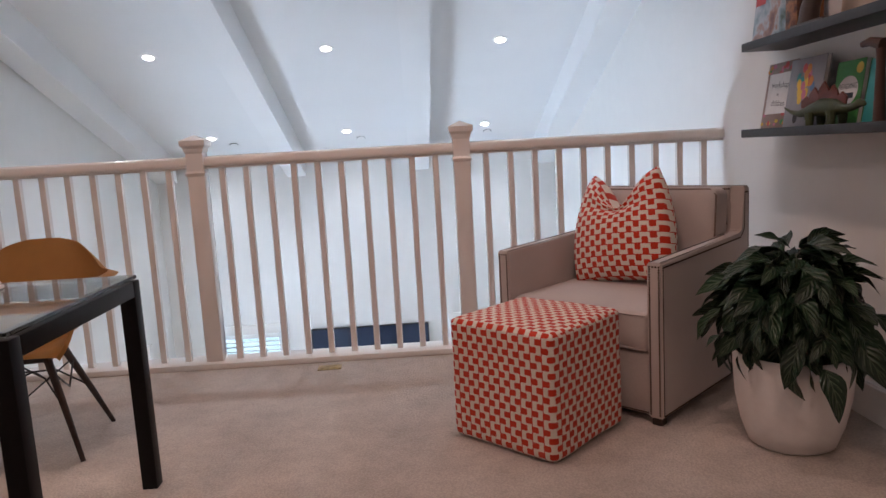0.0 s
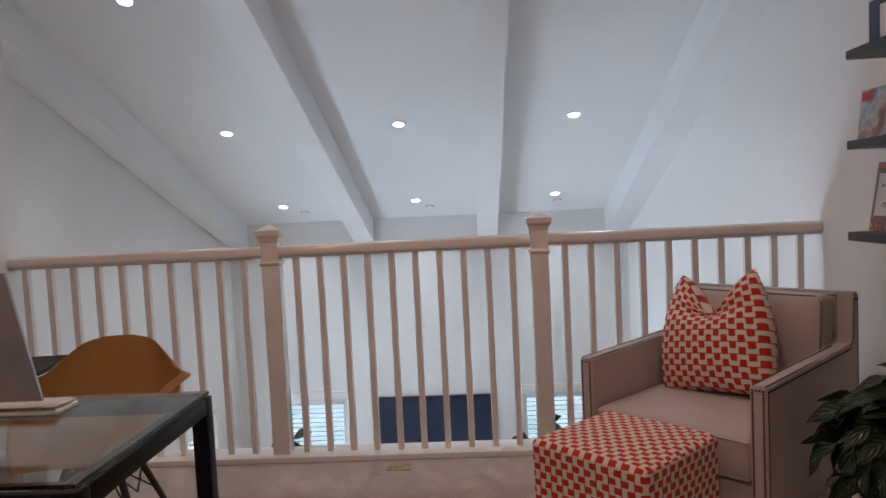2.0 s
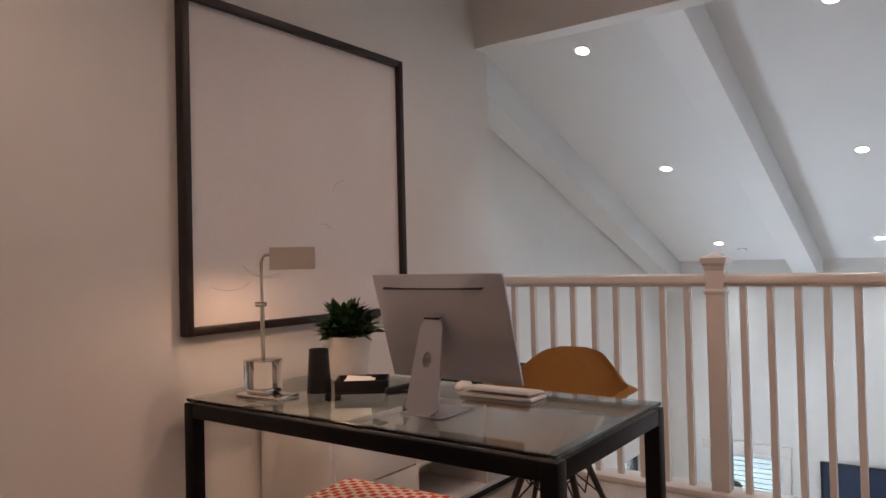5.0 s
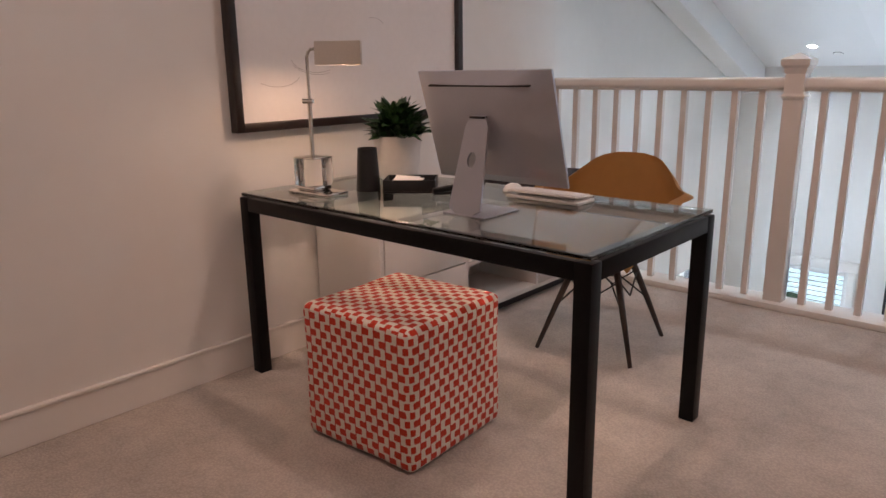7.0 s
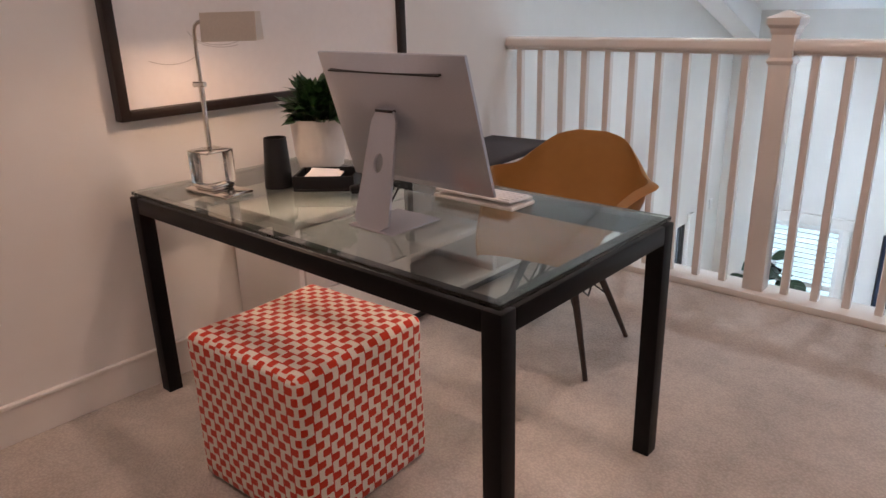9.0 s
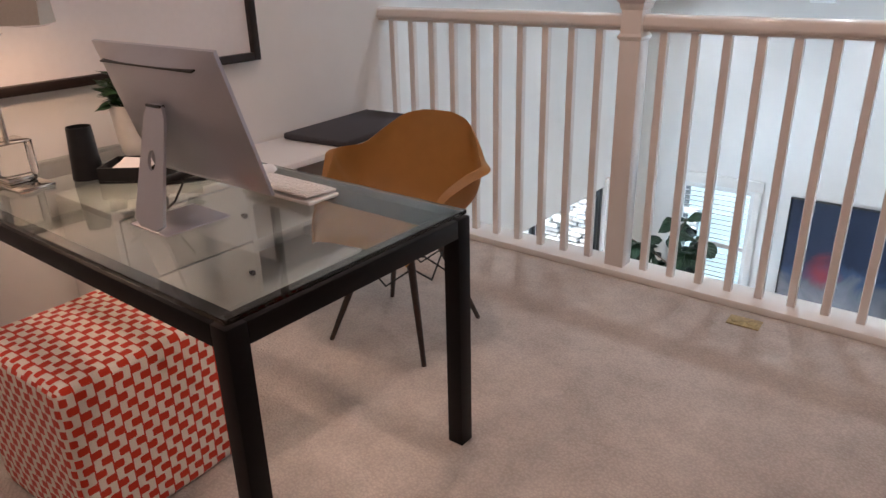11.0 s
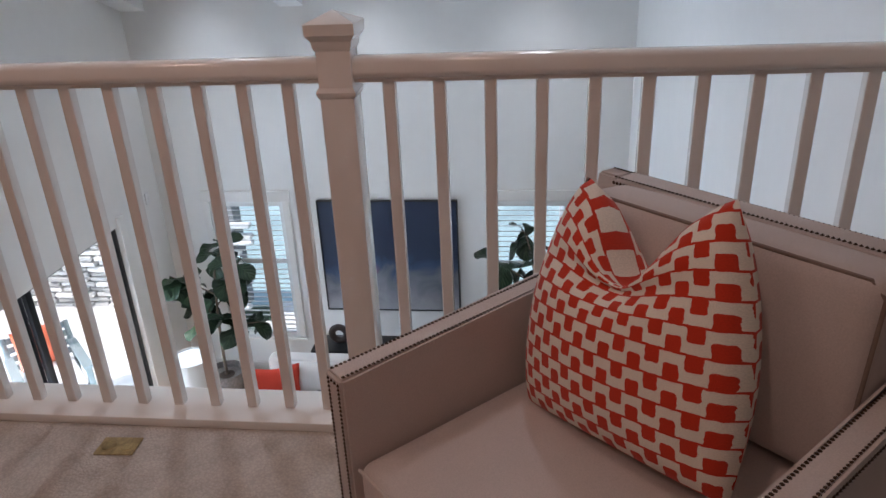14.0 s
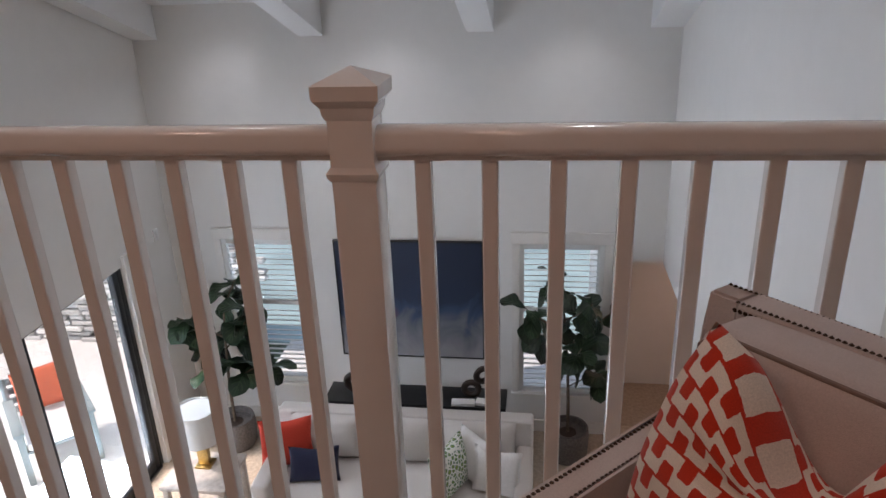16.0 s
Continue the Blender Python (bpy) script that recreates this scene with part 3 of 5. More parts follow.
def computer():
    th = thing("desktop_computer", pose(-1.72, -1.86, Z), "silver all-in-one computer seen from behind, on the desk", "computer")
    w, h = 0.528, 0.375
    m = Matrix.Translation((0, 0.10, 0.090)) @ Matrix.Rotation(radians(17), 4, "X")
    bm = bmesh.new()
    n = 10
    grid = []
    for j in range(n + 1):
        row = []
        for i in range(n + 1):
            a, b = 2 * i / n - 1, 2 * j / n - 1
            d = 0.005 + 0.040 * ((1 - a * a) * (1 - b ** 4)) ** 0.45
            row.append(bm.verts.new((a * w / 2, -d, h / 2 + b * h / 2)))
        grid.append(row)
    for j in range(n):
        for i in range(n):
            bm.faces.new((grid[j][i], grid[j][i + 1], grid[j + 1][i + 1], grid[j + 1][i]))
    rim = [grid[0][i] for i in range(n)] + [grid[j][n] for j in range(n)] + [grid[n][i] for i in range(n, 0, -1)] + [grid[j][0] for j in range(n, 0, -1)]
    front = [bm.verts.new((v.co.x, 0.004, v.co.z)) for v in rim]
    for k in range(len(rim)):
        j = (k + 1) % len(rim)
        bm.faces.new((rim[k], rim[j], front[j], front[k]))
    bm.faces.new(front)
    bmesh.ops.transform(bm, matrix=m, verts=bm.verts)
    part("housing", bm, M_ALU, th)
    part("screen", one_box(-w / 2 + 0.012, 0.0045, 0.06, w / 2 - 0.012, 0.0065, h - 0.012, m=m), M_SCREEN, th, "dark glass screen")
    part("vent_slot", one_box(-0.2, -0.038, h - 0.040, 0.2, -0.015, h - 0.036, m=m), M_BLACK, th, "thin dark vent slot")
    # stand: foot plate and a tapered neck with a cable hole
    part("foot", one_box(-0.085, -0.10, 0.0, 0.085, 0.09, 0.006, 0.003), M_ALU, th)
    bm = bmesh.new()
    oc, rx, rz = (0.0, 0.175), 0.017, 0.026
    nseg = 32
    outer, inner = [], []
    for k in range(nseg):
        t = 2 * math.pi * k / nseg
        c, s = math.cos(t), math.sin(t)
        inner.append((oc[0] + rx * c, oc[1] + rz * s))
        # meet the tapered outline
        cand = []
        if s > 1e-6:
            cand.append((0.315 - oc[1]) / s)
        if s < -1e-6:
            cand.append((0.0 - oc[1]) / s)
        den = abs(c) + 0.075 * s
        if den > 1e-6:
            cand.append((0.066 - 0.075 * oc[1]) / den)
        ext = min(x for x in cand if x > 0)
        outer.append((oc[0] + ext * c, oc[1] + ext * s))
    lay = []
    for pts in (outer, inner):
        lay.append([[bm.verts.new((x, yy, z)) for x, z in pts] for yy in (-0.004, 0.004)])
    for k in range(nseg):
        j = (k + 1) % nseg
        for d in (0, 1):
            bm.faces.new((lay[0][d][k], lay[0][d][j], lay[1][d][j], lay[1][d][k]))
        for pts in lay:
            bm.faces.new((pts[0][k], pts[0][j], pts[1][j], pts[1][k]))
    bmesh.ops.transform(bm, matrix=Matrix.Translation((0, -0.094, 0.004)) @ Matrix.Rotation(radians(-14), 4, "X"), verts=bm.verts)
    part("neck", bm, M_ALU, th)
    bm = bmesh.new()
    box(bm, -0.030, -0.030, 0.302, 0.030, 0.035, 0.309, 0.002)
    part("hinge", bm, M_BLACK, th, "black hinge bar")
    tb = tubed([(0.0, 0.02, 0.10), (-0.02, 0.0, 0.05), (-0.1, 0.02, 0.008), (-0.2, 0.08, 0.005)], 0.003, seg=6)
    part("power_cord", tb, M_BLACK, th, "black power cord")


computer()


def desk_lamp():
    th = thing("desk_lamp", pose(-2.45, -1.965, Z, 0, 0, 3), "polished nickel pharmacy lamp on a crystal cube base", "table lamp")
    part("base_plate", one_box(-0.10, -0.055, 0.0, 0.12, 0.055, 0.012, 0.003), M_CHROME, th)
    part("crystal_cube", one_box(-0.065, -0.05, 0.03, 0.045, 0.05, 0.135, 0.004), M_CRYSTAL, th, "clear crystal cube")
    part("collar", one_box(-0.06, -0.045, 0.0122, 0.04, 0.045, 0.0298, 0.006), M_CHROME, th)
    part("cube_cap", one_box(-0.065, -0.05, 0.1352, 0.045, 0.05, 0.139, 0.001), M_CHROME, th)
    part("pole", tubed([(-0.01, 0, 0.139), (-0.01, 0, 0.345)], 0.0085, seg=14), M_CHROME, th)
    part("upper_pole", tubed([(-0.01, 0, 0.345), (-0.01, 0, 0.505), (-0.008, 0.004, 0.52), (0.0, 0.01, 0.53), (0.03, 0.03, 0.535)], 0.006, seg=12), M_CHROME, th)
    part("knob", tubed([(-0.035, -0.008, 0.345), (-0.01, 0, 0.345), (0.004, 0.005, 0.345)], 0.009, seg=12), M_CHROME, th)
    # trough shade that runs out to one side
    ang = math.atan2(0.66, 0.75)
    sec = [(-0.058, -0.056), (-0.042, 0.028), (0.042, 0.028), (0.058, -0.056)]
    bm = bmesh.new()
    L0, L1 = 0.02, 0.185
    r0 = [bm.verts.new((L0, y, z)) for y, z in sec]
    r1 = [bm.verts.new((L1, y, z)) for y, z in sec]
    for k in range(3):
        bm.faces.new((r0[k], r0[k + 1], r1[k + 1], r1[k]))
    bm.faces.new(r0)
    bm.faces.new(r1)
    bmesh.ops.transform(bm, matrix=Matrix.Translation((0.0, 0.01, 0.53)) @ Matrix.Rotation(ang, 4, "Z"), verts=bm.verts)
    part("shade", bm, M_NICKEL, th, "brushed nickel trough shade", smooth=None)
    part("bulb", tubed([Vector((0.07 * 0.75, 0.07 * 0.66 + 0.01, 0.535)), Vector((0.15 * 0.75, 0.15 * 0.66 + 0.01, 0.535))], 0.010, seg=10), M_LED_WARM, th, "glowing bulb")
    return th


desk_lamp()
lamp("desk_lamp_bulb", "POINT", pose(-2.36, -1.88, Z + 0.495), 2.6, (1.0, 0.62, 0.38), 0.03)


def pen_cup():
    th = thing("pen_cup", pose(-2.335, -1.80, Z), "black tapered pen cup standing on the desk", "pen cup")
    part("cup", lathed([(0.047, 0.0), (0.047, 0.004), (0.037, 0.165), (0.034, 0.165), (0.042, 0.012)], seg=28), M_BLACK, th)


pen_cup()


def paper_tray():
    th = thing("desk_tray", pose(-2.20, -1.70, Z, 0, 0, 38), "black desk tray holding white note paper", "desk tray")
    w, d, h = 0.10, 0.075, 0.05
    part("base", one_box(-w, -d, 0, w, d, 0.008, 0.002), M_BLACK, th)
    for a in (((-w, -d), (w, -d + 0.006)), ((-w, d - 0.006), (w, d)), ((-w, -d + 0.006), (-w + 0.006, d - 0.006)), ((w - 0.006, -d + 0.006), (w, d - 0.006))):
        part("side", one_box(a[0][0], a[0][1], 0.008, a[1][0], a[1][1], h, 0.0015), M_BLACK, th)
    pp = thing("note_paper", pose(-2.215, -1.705, Z + 0.035, 8, 5, 30), "loose white note paper in the tray", "paper")
    part("sheet", one_box(-0.055, -0.05, 0.0, 0.055, 0.05, 0.004, 0.001), M_PAPER, pp)
    part("sheet", one_box(-0.05, -0.045, 0.0045, 0.045, 0.05, 0.007, 0.001, m=Matrix.Rotation(radians(9), 4, "Z")), M_PAPER, pp)
    # stapler shape stands in for a small lump of black cables
    st = thing("stapler", pose(-2.03, -1.66, Z, 0, 0, 60), "stapler-shaped stand-in for the black cables beside the tray", "stapler")
    part("stapler_base", one_box(-0.07, -0.016, 0, 0.07, 0.016, 0.01, 0.003), M_BLACK, st)
    part("stapler_arm", one_box(-0.07, -0.014, 0.012, 0.06, 0.014, 0.032, 0.006, m=Matrix.Rotation(radians(-7), 4, "Y")), M_BLACK, st)


paper_tray()


def keyboard():
    th = thing("keyboard_tray", pose(-1.672, -1.537, Z, 0, 0, 0), "white keyboard on a slim white riser", "keyboard")
    part("riser", one_box(-0.150, -0.058, 0, 0.150, 0.056, 0.012, 0.004), M_WHITE, th)
    m = Matrix.Translation((0, 0, 0.012)) @ Matrix.Rotation(radians(-4), 4, "X")
    part("keyboard_body", one_box(-0.142, -0.06, 0.006, 0.142, 0.055, 0.014, 0.003, m=m), M_WHITE, th)
    key = to_mesh("key", one_box(-0.0085, -0.0085, 0, 0.0085, 0.0085, 0.003, 0.001, 1), M_WHITE)
    for r in range(5):
        for c in range(13):
            k = part("key", key, None, th)
            k.matrix_local = m @ Matrix.Translation((-0.126 + 0.021 * c, -0.045 + 0.021 * r, 0.0142))
    ms = thing("computer_mouse", pose(-1.90, -1.45, Z, 0, 0, 10), "low white computer mouse on the glass", "mouse")
    bm = bmesh.new()
    bmesh.ops.create_uvsphere(bm, u_segments=16, v_segments=10, radius=1.0)
    for v in bm.verts:
        v.co = Vector((v.co.x * 0.03, v.co.y * 0.056, max(0.0, v.co.z) * 0.026))
    part("mouse_shell", bm, M_WHITE, ms)


keyboard()


def foliage(th, meshes, count, radius, height, z0, seed, droop=(20, 75), scale=(0.75, 1.15), start=0.1):
    rnd = random.Random(seed)
    for i in range(count):
        t = (i + 0.5) / count
        az = i * 2.39996 + rnd.uniform(-0.3, 0.3)
        rr = radius * start + radius * 0.42 * rnd.random() ** 0.6 * (0.35 + 0.65 * (1 - t))
        zz = z0 + height * (0.15 + 0.8 * t) * rnd.uniform(0.8, 1.05)
        pitch = droop[0] + (droop[1] - droop[0]) * t + rnd.uniform(-14, 14)
        ob = part("leaf", rnd.choice(meshes), None, th)
        s = rnd.uniform(*scale)
        ob.matrix_local = Matrix.Translation((rr * math.cos(az), rr * math.sin(az), zz)) @ Matrix.Rotation(az - math.pi / 2, 4, "Z") @ Matrix.Rotation(radians(pitch), 4, "X") @ Matrix.Rotation(rnd.uniform(-0.4, 0.4), 4, "Y") @ Matrix.Scale(s, 4)


def desk_plant():
    th = thing("potted_plant", pose(-2.455, -1.52, Z), "small leafy green plant in a white ceramic pot", "potted plant")
    part("pot", lathed([(0.065, 0.0), (0.082, 0.01), (0.093, 0.06), (0.103, 0.18), (0.106, 0.186), (0.099, 0.186), (0.095, 0.165)], seg=32), M_POT, th, smooth=60)
    part("soil", lathed([(0.0955, 0.165), (0.06, 0.175), (0.001, 0.18)], seg=20, cap=False), M_SOIL, th)
    ms = [leaf_mesh("leaf", M_LEAF_DESK, 0.115, 0.040, b, 0.25, wave=0.45) for b in (0.1, 0.45, 0.75)]
    foliage(th, ms, 165, 0.17, 0.10, 0.155, 3, (24, 88), (0.65, 1.12))


desk_plant()

# ---- framed drawing on the wall ----
FY0, FY1, FZ0, FZ1 = -2.123, -0.782, 0.97, 2.315
art = thing("framed_drawing", pose(XL, (FY0 + FY1) / 2, FZ0), "large pale line drawing in a dark brown frame", "picture")
fw, fh, bw = (FY1 - FY0) / 2, FZ1 - FZ0, 0.034
part("frame_side", one_box(0.001, -fw, 0, 0.048, -fw + bw, fh, 0.003), M_FRAME, art)
part("frame_side", one_box(0.001, fw - bw, 0, 0.048, fw, fh, 0.003), M_FRAME, art)
part("frame_rail", one_box(0.001, -fw + bw, 0, 0.048, fw - bw, bw, 0.003), M_FRAME, art)
part("frame_rail", one_box(0.001, -fw + bw, fh - bw, 0.048, fw - bw, fh, 0.003), M_FRAME, art)
sheet = part("sheet", one_box(0.002, -fw + bw, bw, 0.02, fw - bw, fh - bw), M_PAPER, art, "off-white paper")
rnd = random.Random(5)
for cy, cz, r, a0, a1 in ((-0.25, 0.30, 0.13, 200, 300), (-0.24, 0.31, 0.16, 215, 290), (0.08, 0.42, 0.06, 20, 110), (-0.45, 0.24, 0.12, 230, 330), (0.25, 0.62, 0.09, 100, 190)):
    pts = [(0.0203, cy + r * math.cos(radians(a0 + (a1 - a0) * k / 10)) * (1 + 0.1 * rnd.random()), cz + r * 0.6 * math.sin(radians(a0 + (a1 - a0) * k / 10))) for k in range(11)]
    part("pencil_line", tubed(pts, 0.0009, seg=4), M_PENCIL, sheet)

# ---- cabinet with its seat pad ----
CX0, CX1, CY0, CY1, CZ = XL + 0.022, -2.325, -1.76, -0.035, 0.60
cab = thing("credenza", pose(CX0, CY0, 0), "low white lacquered credenza with drawers against the wall", "cabinet")
cw, cd = CY1 - CY0, CX1 - CX0
part("top_panel", one_box(0, 0, CZ - 0.025, cd, cw, CZ, 0.002), M_CABINET, cab)
part("end_panel", one_box(0, 0, 0.06, cd - 0.004, 0.022, CZ - 0.025, 0.002), M_CABINET, cab)
part("end_panel", one_box(0, cw - 0.022, 0.06, cd - 0.004, cw, CZ - 0.025, 0.002), M_CABINET, cab)
part("back_panel", one_box(0, 0.022, 0.06, 0.012, cw - 0.022, CZ - 0.025), M_CABINET, cab)
part("bottom_panel", one_box(0.012, 0.022, 0.06, cd - 0.006, cw - 0.022, 0.085, 0.002), M_CABINET, cab)
part("plinth", one_box(0.01, 0.03, 0.0, cd - 0.06, cw - 0.03, 0.06), M_DARKGREY, cab)
for y in (0.54, 1.12):
    part("divider", one_box(0.012, y, 0.085, cd - 0.006, y + 0.02, CZ - 0.025), M_CABINET, cab)
for z0, z1 in ((0.09, 0.325), (0.332, 0.568)):
    d = part("drawer_front", one_box(cd - 0.02, 0.026, z0, cd + 0.0, 0.536, z1, 0.002), M_CABINET, cab)
    part("knob", lathed([(0.006, 0.0), (0.006, 0.012), (0.011, 0.016), (0.011, 0.024), (0.004, 0.027)], seg=12), M_BLACK, d, "small black knob").matrix_local = Matrix.Translation((cd, 0.50, (z0 + z1) / 2)) @ Matrix.Rotation(radians(90), 4, "Y")
part("shelf", one_box(0.012, 0.56, 0.30, cd - 0.02, 1.12, 0.318), M_CABINET, cab)
d = part("drawer_front", one_box(cd - 0.02, 1.144, 0.09, cd, cw - 0.026, 0.568, 0.002), M_CABINET, cab)
pad = thing("seat_pad", pose(-2.53, -0.40, CZ, 0, 0, 5), "flat charcoal felt pad lying on the credenza", "cushion")
part("pad_cover", one_box(-0.19, -0.31, 0.0, 0.19, 0.31, 0.032, 0.012, 3), M_DARKGREY, pad)


# ---- shell chair ----
def shell_chair():
    th = thing("shell_armchair", pose(-1.765, -0.955, 0, 0, 0, 8), "ochre moulded shell armchair on dark dowel legs", "chair")
    cs = [(-0.25, 0.43), (-0.2, 0.432), (-0.12, 0.42), (-0.03, 0.41), (0.06, 0.412), (0.14, 0.435), (0.19, 0.49), (0.225, 0.58), (0.255, 0.69), (0.285, 0.822)]
    es = [(.20, -.28, .43), (.225, -.25, .475), (.245, -.20, .545), (.265, -.13, .62), (.315, -.04, .67), (.352, .04, .695), (.280, .145, .70), (.218, .21, .75), (.15, .262, .80), (.07, .284, .82)]

    def sample(seq, t):
        k = min(int(t), len(seq) - 2)
        f = t - k
        p = [seq[max(k - 1, 0)], seq[k], seq[k + 1], seq[min(k + 2, len(seq) - 1)]]
        return [0.5 * (2 * b + (c - a) * f + (2 * a - 5 * b + 4 * c - d) * f * f + (3 * b - a - 3 * c + d) * f ** 3) for a, b, c, d in zip(*p)]

    bm = bmesh.new()
    rows, cols = 36, 40
    grid = []
    for j in range(rows + 1):
        t = 9 * j / rows
        cy, cz = sample(cs, t)
        ex, ey, ez = sample(es, t)
        row = []
        for i in range(cols + 1):
            s = 2 * i / cols - 1
            # bowl wall up to the rim, then a rolled lip that is widest on the arms
            a = min(1.0, abs(s) / 0.82) * math.pi / 2
            fx, fz = math.sin(a), 1 - math.cos(a)
            lip = 0.012 + 0.034 * math.exp(-((t - 4.6) / 1.7) ** 2)
            out = max(0.0, (abs(s) - 0.82) / 0.18)
            side = min(1.0, ex / 0.2)
            x = (ex - lip * side) * fx + lip * side * out ** 1.2
            back = (1 - side) * lip * out
            row.append(bm.verts.new((math.copysign(x, s), cy + (ey - cy) * fz + back, cz + (ez - cz) * fz - 0.012 * out * out)))
        grid.append(row)
    for j in range(rows):
        for i in range(cols):
            bm.faces.new((grid[j][i], grid[j][i + 1], grid[j + 1][i + 1], grid[j + 1][i]))
    bmesh.ops.solidify(bm, geom=bm.faces[:], thickness=0.007)
    part("shell", bm, M_SHELL, th, "ochre plastic seat shell", smooth=60)
    feet = [(sx * 0.212, sy * 0.212) for sx in (-1, 1) for sy in (-1, 1)]
    for x, y in feet:
        k = 0.42
        part("leg", tubed([(x, y, 0.0), (x * 0.75, y * 0.75, 0.17), (x * k, y * k, 0.385)], 0.009, seg=10, taper=0.016), M_DARKWOOD, th, "dark walnut dowel leg")
    for x, y in ((1, 1), (1, -1)):
        part("cross_wire", tubed([(0.145 * x, 0.145 * y, 0.20), (0.06 * x, 0.06 * y, 0.30), (0, 0, 0.315), (-0.06 * x, -0.06 * y, 0.30), (-0.145 * x, -0.145 * y, 0.20)], 0.004, seg=6), M_BLACK, th, "black metal brace")
    for ang in range(4):
        c, s = math.cos(ang * math.pi / 2), math.sin(ang * math.pi / 2)
        pts = [(0.115, -0.115, 0.33), (0.125, 0.0, 0.21 + 0.03), (0.115, 0.115, 0.33)]
        part("side_wire", tubed([(c * x - s * y, s * x + c * y, z) for x, y, z in pts], 0.004, seg=6), M_BLACK, th, "black metal brace")
    part("mount", one_box(-0.1, -0.1, 0.372, 0.1, 0.1, 0.392, 0.004), M_BLACK, th, "black seat mount")


shell_chair()


# ---- ottomans ----
def ottoman(m, s, h, label):
    th = thing("cube_ottoman", m, label, "ottoman", "printed cube ottomans")
    bm = one_box(-s / 2, -s / 2, 0.004, s / 2, s / 2, h, 0.026, 4)
    bmesh.ops.subdivide_edges(bm, edges=[e for e in bm.edges if e.calc_length() > 0.3], cuts=8, use_grid_fill=True)
    for v in bm.verts:
        d = 0.006 * noise.noise(v.co * 5 + m.translation)
        c = Vector((v.co.x, v.co.y, v.co.z - h / 2))
        v.co += c.normalized() * d
        bulge = 0.008 * (1 - (v.co.x / (s / 2)) ** 2) * (1 - (v.co.y / (s / 2)) ** 2)
        if v.co.z > h * 0.9:
            v.co.z += max(0, bulge)
    for name, keep_top in (("top_cover", True), ("side_cover", False)):
        half = bm.copy()
        bmesh.ops.delete(half, geom=[f for f in half.faces if (f.calc_center_median().z > h - 0.012 and f.normal.z > 0.5) != keep_top], context="FACES")
        me = to_mesh(name, half, M_PRINT_OTT, 45)
        box_map(me)
        part(name, me, None, th)
    bm.free()
    for sx in (-1, 1):
        for sy in (-1, 1):
            part("glide", lathed([(0.015, 0.0), (0.015, 0.006)], seg=10, cx=sx * s * 0.4, cy=sy * s * 0.4), M_BLACK, th, "small black glide")
    return th


ottoman(pose(0.232, -1.135, 0, 0, 0, 44.5), 0.472, 0.468, "orange and cream printed cube ottoman before the armchair")
ottoman(pose(-1.892, -2.072, 0, 0, 0, 3), 0.472, 0.468, "orange and cream printed cube ottoman half under the desk")


